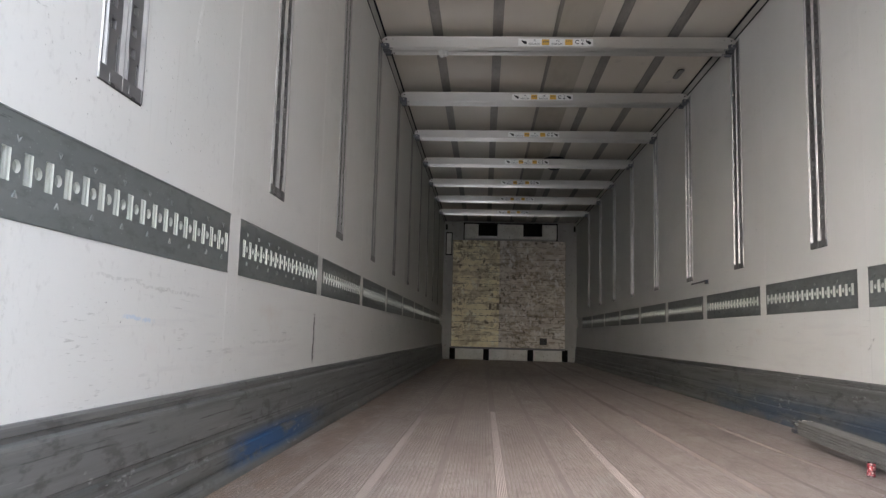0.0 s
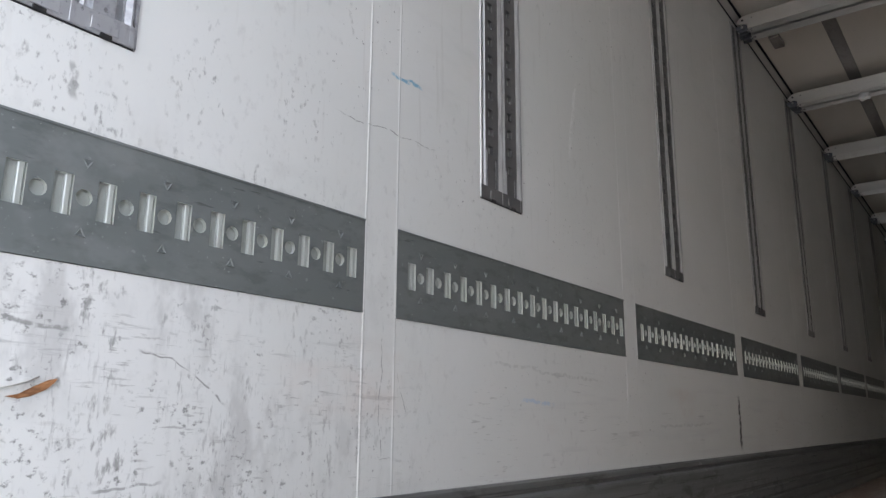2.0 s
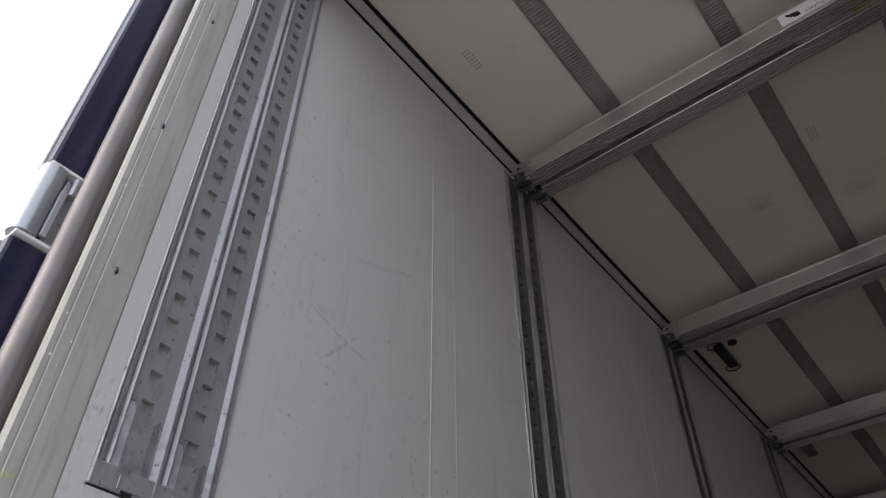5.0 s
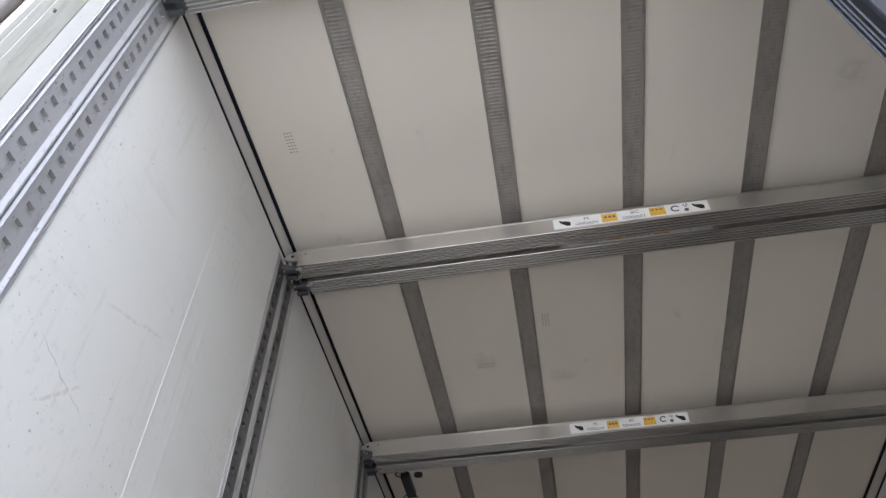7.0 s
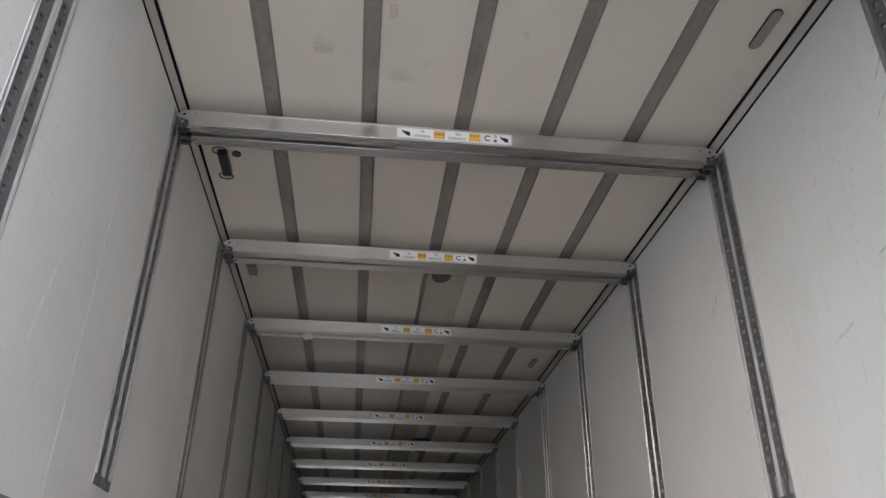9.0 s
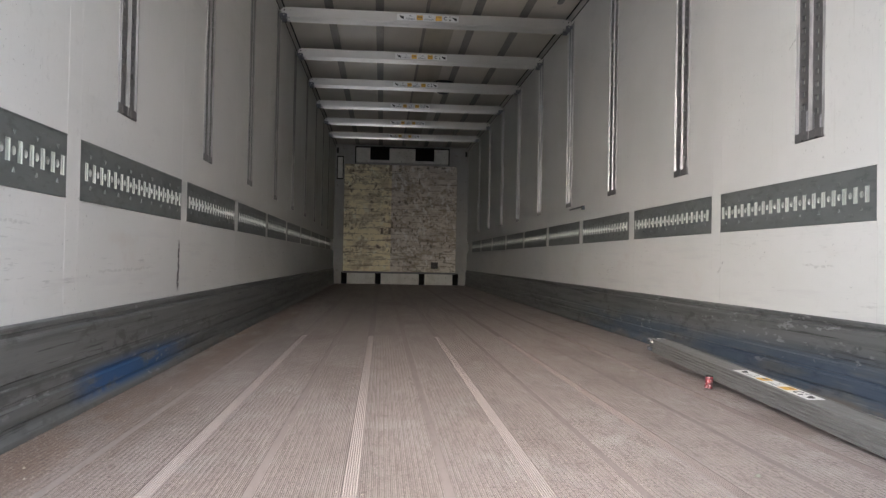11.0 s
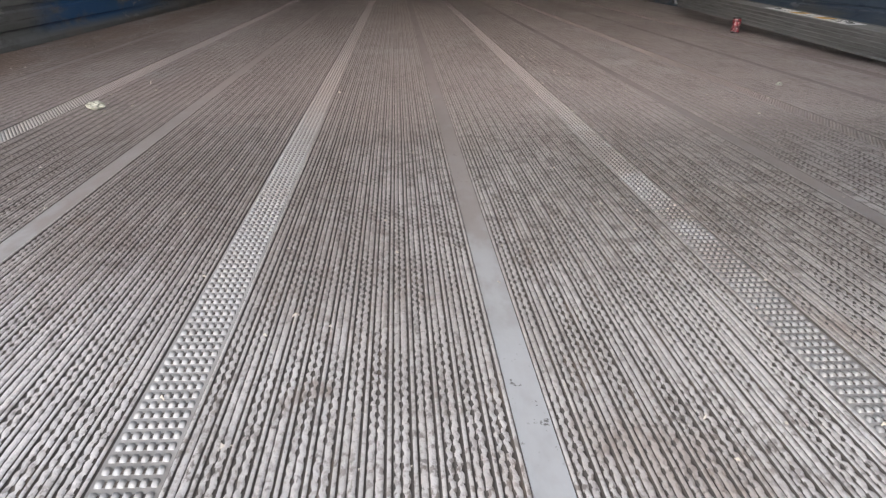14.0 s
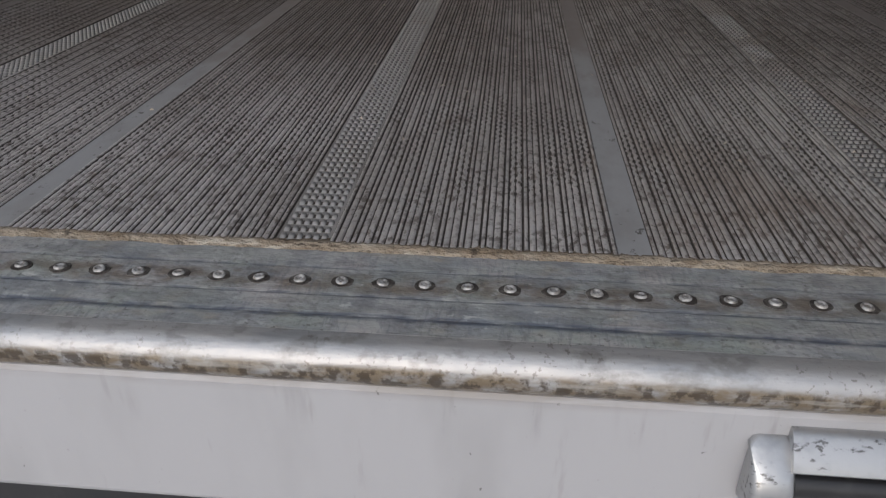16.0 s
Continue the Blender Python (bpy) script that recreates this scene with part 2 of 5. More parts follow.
m_liner = mat("dull_slot_liner", (0.34, 0.355, 0.33), 0.6, 0.0, [((40, 40, 20), 0.5, 0.75, (0.24, 0.25, 0.23), 0.6, ())], spec=0.2)
m_channel = mat("white_track_liner", (0.57, 0.58, 0.555), 0.4, 0.0, [((40, 40, 20), 0.5, 0.75, (0.48, 0.49, 0.45), 0.6, ())])
m_backing = mat("pale_hole_liner", (0.36, 0.375, 0.345), 0.6, 0.0, [((60, 60, 30), 0.45, 0.7, (0.25, 0.262, 0.235), 0.7, ())])
# paler than the track strips: the highlight on the ridge slopes is painted
m_rib = mat("track_edge_highlight", (0.40, 0.395, 0.39), 0.42, 0.4, [((30, 30, 6), 0.45, 0.65, (0.22, 0.217, 0.214), 0.7, ())])
m_track = mat("pale_track_aluminium", (0.39, 0.39, 0.405), 0.42, 0.35, [
    ((9, 9, 3), 0.4, 0.75, (0.32, 0.32, 0.335), 0.6, ()),
    ((40, 50, 14), 0.56, 0.68, (0.27, 0.27, 0.28), 0.6, ()),
    ((90, 90, 60), 0.64, 0.70, (0.10, 0.10, 0.10), 0.7, ()),
    ((16, 30, 30), 0.46, 0.62, (0.20, 0.20, 0.21), 0.6, (("z", 1.10, 1.0),)),
], [((160, 160, 30), 0.08, 0.001)])
m_alu = mat("aluminium_extrusion", (0.165, 0.163, 0.163), 0.5, 0.4, [
    ((9, 9, 3), 0.4, 0.75, (0.12, 0.118, 0.118), 0.6, ()),
    ((40, 40, 40), 0.62, 0.70, (0.09, 0.09, 0.092), 0.5, ()),
    ((70, 70, 14), 0.62, 0.72, (0.10, 0.10, 0.102), 0.6, ()),
], [((160, 160, 30), 0.08, 0.001)])
m_beam = mat("brushed_beam_aluminium", (0.64, 0.625, 0.60), 0.28, 0.92, [
    ((3, 9, 9), 0.4, 0.75, (0.58, 0.565, 0.54), 0.6, ()),
    ((14, 70, 70), 0.64, 0.74, (0.30, 0.29, 0.285), 0.5, ()),
], [((20, 190, 190), 0.05, 0.001)])
m_trim = mat("dull_corner_aluminium", (0.50, 0.485, 0.455), 0.55, 0.15, [((12, 3, 12), 0.4, 0.7, (0.42, 0.40, 0.375), 0.6, ())], spec=0.25)
# darker beam metal: the shade in the rib grooves is put in its colour
m_ribshade = mat("beam_rib_groove_shade", (0.30, 0.292, 0.28), 0.35, 0.85, [((6, 60, 60), 0.4, 0.7, (0.24, 0.235, 0.23), 0.7, ())])
m_loose = mat("grimy_loose_beam", (0.21, 0.21, 0.205), 0.5, 0.2, [
    ((9, 2.5, 14), 0.4, 0.7, (0.15, 0.148, 0.142), 0.7, ()), ((60, 20, 90), 0.58, 0.68, (0.30, 0.30, 0.29), 0.5, ()),
    ((160, 1.2, 160), 0.50, 0.64, (0.10, 0.098, 0.094), 0.6, ())])
m_cast = mat("zinc_casting", (0.12, 0.125, 0.14), 0.42, 0.8, [
    ((30, 30, 30), 0.45, 0.7, (0.14, 0.145, 0.155), 0.8, ())], [((90, 90, 90), 0.2, 0.002)])
m_kick = mat("scraped_dark_kick_plate", (0.185, 0.192, 0.190), 0.46, 0.35, [
    ((4, 1.0, 28), 0.42, 0.70, (0.105, 0.110, 0.108), 0.8, ()),
    ((8, 2.2, 90), 0.60, 0.70, (0.035, 0.035, 0.035), 0.75, ()),
    ((8, 3.0, 120), 0.64, 0.72, (0.32, 0.325, 0.32), 0.55, ()),
    ((20, 12, 30), 0.50, 0.66, (0.06, 0.058, 0.056), 0.6, (((3, 1.5, 4), 0.42, 0.58),)),
    ((8, 5, 18), 0.32, 0.50, (0.022, 0.115, 0.30), 0.92, (("x", 0.5, -0.5), ("y", 1.85, 2.15), ("y", 3.45, 2.5), ("z", 0.13, 0.085), ("z", 0.012, 0.04))),
    ((6, 1.6, 12), 0.30, 0.56, (0.030, 0.075, 0.150), 0.6, (("x", -0.5, 0.5), ("y", 1.3, 1.9), ("y", 6.0, 4.4), ("z", 0.20, 0.10))),
    ((30, 14, 40), 0.58, 0.66, (0.40, 0.41, 0.41), 0.6, (((3, 1.2, 6), 0.50, 0.62),)),
    ((9, 4, 16), 0.45, 0.60, (0.22, 0.18, 0.15), 0.6, (("z", 0.05, 0.0),)),
], [((10, 4, 150), 0.2, 0.003)])
m_strip = mat("worn_ceiling_rail_steel", (0.315, 0.294, 0.270), 0.50, 0.45, [
    ((20, 6, 20), 0.45, 0.7, (0.24, 0.224, 0.206), 0.7, ()), ((90, 30, 20), 0.54, 0.66, (0.20, 0.187, 0.17), 0.5, ())])
DUST = (0.335, 0.281, 0.262)
FAR = (("y", 0.70, 1.25),)
CAKED = (("y", 0.12, 0.42), ("y", 1.5, 1.0))
m_ridge = mat("ribbed_floor_aluminium", (0.475, 0.456, 0.443), 0.45, 0.2, [
    ((6, 3, 1), 0.40, 0.70, (0.26, 0.238, 0.22), 0.65, ()),
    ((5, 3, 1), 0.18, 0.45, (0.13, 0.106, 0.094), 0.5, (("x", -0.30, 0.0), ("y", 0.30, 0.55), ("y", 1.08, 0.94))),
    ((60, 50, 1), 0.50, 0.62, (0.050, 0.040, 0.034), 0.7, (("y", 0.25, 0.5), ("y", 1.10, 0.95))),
    ((4, 2.4, 1), 0.34, 0.60, (0.16, 0.133, 0.116), 0.4, CAKED),
    ((5, 4, 1), 0.20, 0.52, (0.18, 0.152, 0.135), 0.65, (("x", -0.10, -0.40), ("y", 0.22, 0.5), ("y", 1.9, 1.2))),
    ((170, 200, 1), 0.54, 0.64, (0.13, 0.112, 0.10), 0.45, (("y", 2.4, 1.2),)),
    ((130, 48, 1), 0.52, 0.64, (0.10, 0.082, 0.072), 0.5, (("y", 1.5, 0.9), ((9, 7, 1), 0.40, 0.60))),
    ((190, 90, 1), 0.52, 0.66, (0.46, 0.447, 0.43), 0.5, (("y", 1.0, 0.4),)),
    ((300, 260, 1), 0.60, 0.68, (0.52, 0.51, 0.495), 0.5, (("y", 1.6, 0.5),)),
    ((240, 110, 1), 0.52, 0.60, (0.075, 0.058, 0.046), 0.75, (("y", 0.34, 0.12), ((11, 14, 1), 0.40, 0.56))),
    ((7, 5, 1), 0.50, 0.66, (0.24, 0.182, 0.145), 0.5, (("y", 0.5, 0.3), ("x", -0.35, -0.1))),
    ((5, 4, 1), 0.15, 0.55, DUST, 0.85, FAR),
    ((60, 9, 1), 0.50, 0.66, (0.16, 0.12, 0.10), 0.55, (("y", 0.9, 1.4),)),
    ((2.2, 0.9, 1), 0.50, 0.66, (0.15, 0.112, 0.092), 0.55, (("y", 1.0, 1.8),)),
    ((26, 20, 1), 0.60, 0.72, (0.14, 0.105, 0.085), 0.6, ()),
    ((150, 120, 1), 0.61, 0.67, (0.05, 0.040, 0.034), 0.6, ()),
    ((90, 45, 1), 0.67, 0.71, (0.50, 0.45, 0.38), 0.6, (("y", 0.9, 1.4),)),
    ((9, 2.5, 1), 0.30, 0.56, (0.19, 0.125, 0.088), 0.85, (("x", -0.88, -1.10), ("y", 0.8, 1.4))),
    ((220, 110, 1), 0.55, 0.62, (0.54, 0.475, 0.43), 0.62, (("y", 0.6, 1.0), ((12, 9, 1), 0.34, 0.50))),
    ((130, 70, 1), 0.54, 0.61, (0.080, 0.062, 0.053), 0.62, (("y", 0.7, 1.1), ((10, 8, 1), 0.38, 0.55))),
], [((300, 260, 1), 0.6, 0.002)])
# groove dirt; also paints the shade in rib notches and between studs
m_groove = mat("dirty_shaded_floor_groove", (0.048, 0.041, 0.036), 0.8, 0, [
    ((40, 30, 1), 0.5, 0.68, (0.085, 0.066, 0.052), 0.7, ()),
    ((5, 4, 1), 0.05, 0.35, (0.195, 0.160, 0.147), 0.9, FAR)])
m_flat = mat("worn_floor_seam", (0.29, 0.294, 0.297), 0.55, 0.1, [
    ((30, 14, 1), 0.45, 0.7, (0.22, 0.216, 0.212), 0.7, ()),
    ((26, 12, 1), 0.42, 0.60, (0.16, 0.14, 0.125), 0.5, (("y", 0.12, 0.4),)),
    ((150, 110, 1), 0.62, 0.66, (0.06, 0.055, 0.05), 0.9, (((12, 9, 1), 0.45, 0.6),)),
    ((5, 4, 1), 0.10, 0.45, (0.268, 0.226, 0.210), 0.95, FAR),
    ((9, 5, 1), 0.20, 0.50, (0.185, 0.158, 0.145), 0.75, (("y", 0.30, 0.60), ("y", 1.2, 0.9))),
    ((60, 9, 1), 0.50, 0.66, (0.17, 0.137, 0.118), 0.4, (("y", 0.9, 1.4),)),
], [((200, 120, 1), 0.15, 0.001)])
m_studbase = mat("grey_stud_bed", (0.29, 0.278, 0.266), 0.6, 0.2, [
    ((9, 6, 1), 0.45, 0.65, (0.14, 0.124, 0.11), 0.65, ()),
    ((5, 4, 1), 0.10, 0.45, (0.27, 0.232, 0.217), 0.95, FAR),
    ((5, 4, 1), 0.05, 0.35, (0.215, 0.18, 0.166), 0.85, (("x", 0.12, 0.36), ("y", 0.9, 1.2)))])
m_stud = mat("worn_floor_stud", (0.235, 0.231, 0.225), 0.5, 0.1, [
    ((60, 40, 1), 0.45, 0.7, (0.20, 0.188, 0.177), 0.7, ()),
    ((7, 5, 1), 0.45, 0.65, (0.15, 0.132, 0.118), 0.8, (("y", 0.3, 0.7),)),
    ((14, 9, 1), 0.36, 0.56, (0.13, 0.112, 0.10), 0.85, (("x", -0.15, 0.0), ("y", 0.25, 0.45), ("y", 1.2, 0.9))),
    ((5, 4, 1), 0.10, 0.45, (0.27, 0.232, 0.217), 0.95, FAR),
    ((5, 4, 1), 0.05, 0.35, (0.215, 0.18, 0.166), 0.85, (("x", 0.12, 0.36), ("y", 0.9, 1.2)))])
m_sealant = mat("old_beige_sealant", (0.33, 0.28, 0.215), 0.8, 0, [
    ((9, 30, 20), 0.42, 0.60, (0.22, 0.165, 0.11), 0.7, ()),
    ((40, 120, 60), 0.44, 0.62, (0.19, 0.14, 0.09), 0.75, ()),
    ((26, 90, 60), 0.54, 0.66, (0.46, 0.42, 0.35), 0.7, ()),
    ((150, 260, 120), 0.54, 0.62, (0.05, 0.036, 0.025), 0.8, (((12, 30, 20), 0.42, 0.56),)),
    ((120, 300, 90), 0.34, 0.56, (0.07, 0.050, 0.035), 0.85, (("y", -0.0035, 0.0015),)),
    ((90, 200, 90), 0.44, 0.60, (0.16, 0.13, 0.10), 0.7, (("y", -0.0065, -0.0095),))], [((120, 160, 120), 0.8, 0.004), ((400, 400, 400), 0.5, 0.002)])
m_sill = mat("stained_steel_sill", (0.38, 0.385, 0.38), 0.45, 0.25, [
    ((14, 34, 30), 0.38, 0.66, (0.235, 0.26, 0.28), 0.8, ()),
    ((44, 70, 60), 0.46, 0.62, (0.16, 0.165, 0.175), 0.6, ()),
    ((12, 26, 20), 0.50, 0.64, (0.43, 0.40, 0.385), 0.6, ()),
    ((16, 30, 20), 0.52, 0.66, (0.30, 0.335, 0.295), 0.6, ()),
    ((34, 60, 40), 0.52, 0.72, (0.32, 0.285, 0.22), 0.55, ()),
    ((50, 80, 60), 0.56, 0.74, (0.52, 0.53, 0.525), 0.6, ()),
    ((300, 40, 60), 0.54, 0.72, (0.15, 0.165, 0.19), 0.25, ()),
    ((60, 90, 60), 0.38, 0.60, (0.15, 0.115, 0.085), 0.75, (("y", -0.0565, -0.047), ("y", -0.029, -0.038))),
    ((260, 320, 90), 0.60, 0.66, (0.06, 0.055, 0.052), 0.7, (((16, 26, 9), 0.44, 0.58),)),
    ((26, 40, 20), 0.45, 0.66, (0.29, 0.305, 0.285), 0.5, ()),
    ((90, 150, 60), 0.60, 0.66, (0.56, 0.57, 0.56), 0.7, (((16, 20, 9), 0.46, 0.60),)),
    ((420, 70, 60), 0.52, 0.62, (0.10, 0.115, 0.14), 0.32, (((12, 30, 9), 0.42, 0.58),)),
    ((60, 300, 60), 0.28, 0.60, (0.045, 0.06, 0.10), 0.75, (("y", -0.0775, -0.0742), ("y", -0.0692, -0.0718))),
    ((90, 300, 60), 0.36, 0.62, (0.06, 0.075, 0.115), 0.65, (("y", -0.0575, -0.0555), ("y", -0.0525, -0.0542))),
    ((90, 300, 60), 0.40, 0.64, (0.06, 0.075, 0.115), 0.6, (("y", -0.0302, -0.0287), ("y", -0.0260, -0.0275))),
    ((260, 300, 200), 0.50, 0.64, (0.11, 0.105, 0.10), 0.45, (((20, 30, 20), 0.40, 0.60),)),
], [((60, 120, 60), 0.35, 0.003), ((300, 300, 300), 0.3, 0.001)])
m_nose = mat("worn_steel_nose", (0.40, 0.395, 0.39), 0.42, 0.6, [
    ((14, 40, 40), 0.42, 0.68, (0.27, 0.285, 0.30), 0.6, ()),
    ((70, 90, 90), 0.50, 0.68, (0.20, 0.195, 0.185), 0.55, ()),
    ((320, 300, 300), 0.58, 0.65, (0.14, 0.125, 0.11), 0.6, (((10, 20, 20), 0.46, 0.6),)),
    ((60, 80, 120), 0.30, 0.58, (0.215, 0.165, 0.105), 0.9, (("z", -0.0085, -0.0125),)),
    ((150, 90, 120), 0.46, 0.58, (0.065, 0.048, 0.034), 0.8, (("z", -0.0095, -0.0135),)),
    ((16, 60, 120), 0.54, 0.68, (0.46, 0.44, 0.40), 0.6, (("z", -0.0095, -0.0135),)),
], [((30, 120, 120), 0.22, 0.003), ((260, 200, 200), 0.25, 0.001)])
m_latch = mat("cast_aluminium_latch", (0.40, 0.405, 0.41), 0.32, 0.75, [
    ((60, 60, 60), 0.42, 0.70, (0.28, 0.29, 0.30), 0.6, ()),
    ((170, 300, 300), 0.54, 0.64, (0.05, 0.046, 0.042), 0.8, (((40, 80, 80), 0.46, 0.60),))], [((200, 200, 200), 0.15, 0.001)])
m_hinge = mat("galvanised_hinge", (0.42, 0.43, 0.46), 0.34, 0.55, [((30, 30, 9), 0.45, 0.7, (0.33, 0.335, 0.36), 0.6, ()), ((90, 90, 90), 0.62, 0.70, (0.10, 0.09, 0.085), 0.6, ())])
m_rivet = mat("worn_rivet", (0.40, 0.395, 0.385), 0.50, 0.5, [((300, 300, 300), 0.46, 0.60, (0.16, 0.14, 0.12), 0.7, ())], [((500, 500, 500), 0.4, 0.001)])
m_ring = mat("grimy_rivet_ring", (0.040, 0.034, 0.030), 0.6, 0.1, [((160, 160, 60), 0.46, 0.62, (0.15, 0.140, 0.128), 0.7, ())])
m_rearpaint = mat("dirty_white_rear_paint", (0.34, 0.34, 0.35), 0.4, 0, [
    ((12, 12, 4), 0.45, 0.70, (0.28, 0.28, 0.283), 0.6, ()),
    ((50, 40, 9), 0.60, 0.70, (0.22, 0.213, 0.205), 0.5, ()),
    ((40, 40, 6), 0.56, 0.66, (0.18, 0.175, 0.17), 0.6, (("z", -0.062, -0.030), ((14, 14, 6), 0.45, 0.6))),
    ((9, 9, 60), 0.35, 0.60, (0.21, 0.19, 0.17), 0.75, (("z", -0.034, -0.0255),)),
    ((190, 190, 110), 0.70, 0.74, (0.08, 0.075, 0.07), 0.8, ())])
m_blue = mat("dark_navy_paint", (0.012, 0.015, 0.045), 0.3, 0, [((20, 20, 6), 0.5, 0.75, (0.02, 0.024, 0.06), 0.7, ())])
m_rubber = mat("black_door_rubber", (0.008, 0.009, 0.014), 0.62, 0, [((60, 60, 12), 0.55, 0.72, (0.016, 0.018, 0.027), 0.7, ())],
               [((70, 70, 10), 0.2, 0.002)], spec=0.15)
# paler than the seal body: the highlight along the lip edges is painted
m_lip = mat("rubber_lip_highlight", (0.055, 0.06, 0.075), 0.55, 0, [((60, 60, 10), 0.4, 0.7, (0.025, 0.028, 0.036), 0.8, ())], spec=0.2)
m_tube = mat("weathered_grey_tube", (0.15, 0.137, 0.134), 0.42, 0.35, [((30, 30, 8), 0.4, 0.7, (0.21, 0.195, 0.19), 0.7, ())])
m_doorgrey = mat("grey_door_profile", (0.030, 0.031, 0.043), 0.45, 0.1, [
    ((12, 12, 9), 0.45, 0.72, (0.024, 0.025, 0.034), 0.7, ()),
    ((60, 60, 60), 0.70, 0.74, (0.06, 0.06, 0.06), 0.8, ())])
m_red = mat("faded_red_film", (0.36, 0.045, 0.05), 0.5, 0)
m_doorwhite = mat("white_door_skin", (0.80, 0.80, 0.80), 0.35, 0, [((2, 2, 2), 0.4, 0.75, (0.72, 0.72, 0.72), 0.6, ())])
m_sticker = mat("white_sticker", (0.80, 0.80, 0.79), 0.4, 0)
m_black = mat("black_print", (0.012, 0.012, 0.014), 0.5, 0)
m_grey = mat("grey_print", (0.12, 0.12, 0.13), 0.5, 0)
m_yellow = mat("yellow_print", (0.72, 0.42, 0.06), 0.5, 0)
m_plastic = mat("black_plastic", (0.014, 0.014, 0.015), 0.35, 0, [((50, 50, 50), 0.5, 0.7, (0.03, 0.03, 0.03), 0.6, ())])
m_lens = mat("milky_lamp_lens", (0.24, 0.235, 0.215), 0.35, 0)
def bulk_layers(a, b, c):
    return [((1.3, 1, 3), 0.35, 0.7, a, 0.45, ()),
            ((4, 1, 7), 0.46, 0.62, b, 0.7, ()),
            ((9, 1, 12), 0.47, 0.60, (0.34, 0.27, 0.18), 0.65, (((1.6, 1, 5), 0.38, 0.56),)),
            ((22, 1, 20), 0.52, 0.62, (0.20, 0.15, 0.10), 0.6, (((3, 1, 4), 0.40, 0.58),)),
            ((17, 1, 14), 0.56, 0.64, (0.07, 0.050, 0.033), 0.75, (((2.0, 1, 8), 0.43, 0.56),)),
            ((3, 1, 26), 0.56, 0.66, (0.16, 0.125, 0.085), 0.6, ()),
            ((11, 1, 7), 0.56, 0.66, c, 0.8, ())]


m_bulk = mat("grimy_bulkhead_board", (0.70, 0.635, 0.55), 0.55, 0, bulk_layers((0.60, 0.54, 0.47), (0.46, 0.395, 0.33), (0.78, 0.75, 0.71)), [((6, 1, 40), 0.3, 0.01)])
# left half: the yellow light falling there is put into a paler, yellower colour
m_bulk_yellow = mat("lit_yellow_bulkhead_board", (0.92, 0.83, 0.58), 0.55, 0, bulk_layers((0.80, 0.70, 0.46), (0.52, 0.43, 0.28), (0.88, 0.85, 0.68)), [((6, 1, 40), 0.3, 0.01)])
m_bulkgap = mat("dirty_bulkhead_joint", (0.30, 0.25, 0.185), 0.8, 0, [((14, 1, 9), 0.42, 0.62, (0.10, 0.08, 0.055), 0.8, ())])
m_front = mat("dull_grey_front_wall", (0.34, 0.325, 0.30), 0.5, 0, [((3, 1, 2), 0.4, 0.7, (0.26, 0.245, 0.22), 0.7, ()), ((20, 1, 20), 0.6, 0.7, (0.16, 0.145, 0.125), 0.6, ())])
m_wood = mat("torn_plywood", (0.33, 0.15, 0.06), 0.75, 0, [((30, 30, 120), 0.4, 0.65, (0.14, 0.06, 0.025), 0.8, ())], [((40, 20, 160), 0.5, 0.003)])
m_paper = mat("crumpled_white_paper", (0.25, 0.25, 0.205), 0.7, 0, [((60, 60, 60), 0.45, 0.7, (0.26, 0.26, 0.22), 0.6, ())])
m_redcan = mat("red_printed_tin", (0.26, 0.012, 0.022), 0.4, 0.1, [((40, 40, 120), 0.48, 0.54, (0.02, 0.008, 0.01), 0.85, ()), ((160, 160, 90), 0.54, 0.60, (0.70, 0.50, 0.50), 0.8, ())])
m_void = mat("matt_black_opening", (0.010, 0.009, 0.008), 0.95, 0, [((9, 9, 9), 0.5, 0.7, (0.018, 0.015, 0.013), 0.6, ())], spec=0.03)
m_vent = mat("grimy_white_housing", (0.66, 0.645, 0.60), 0.6, 0, [((6, 6, 6), 0.4, 0.7, (0.50, 0.48, 0.43), 0.7, ()), ((40, 40, 30), 0.6, 0.68, (0.18, 0.155, 0.125), 0.7, ())], spec=0.2)
m_duct = mat("beige_air_duct_fabric", (0.54, 0.505, 0.435), 0.8, 0, [((9, 2.5, 3), 0.4, 0.7, (0.45, 0.415, 0.355), 0.7, ())], [((9, 5, 9), 0.3, 0.01)])
m_flap = mat("brown_duct_cuff", (0.17, 0.13, 0.105), 0.8, 0, [((40, 40, 20), 0.4, 0.65, (0.10, 0.075, 0.06), 0.7, ())])
m_tissue = mat("white_plastic_scrap", (0.60, 0.60, 0.58), 0.5, 0, [((60, 60, 60), 0.45, 0.65, (0.44, 0.44, 0.42), 0.6, ())])
m_ground = mat("yard_concrete", (0.50, 0.485, 0.465), 0.85, 0, [
    ((0.4, 0.4, 1), 0.4, 0.7, (0.40, 0.39, 0.375), 0.7, ()), ((9, 9, 9), 0.55, 0.75, (0.28, 0.27, 0.26), 0.5, ())])
m_crumb = mat("pale_crumbs", (0.38, 0.34, 0.285), 0.8, 0, [((50, 50, 50), 0.45, 0.6, (0.44, 0.41, 0.35), 0.8, ())])


# ---- mesh helpers ----
def mesh_ob(name, bm, material, parent=None, label=""):
    bmesh.ops.recalc_face_normals(bm, faces=bm.faces)
    me = bpy.data.meshes.new(name)
    bm.to_mesh(me)
    bm.free()
    for m in material if isinstance(material, (list, tuple)) else [material]:
        me.materials.append(m)
    ob = new(name, me)
    if parent:
        ob.parent = parent
    if label:
        ob["label"] = label
    return ob


part = mesh_ob


def empty(name, label="", category="", group="", kind=""):
    return tagged(new(name), label, category, group, kind)


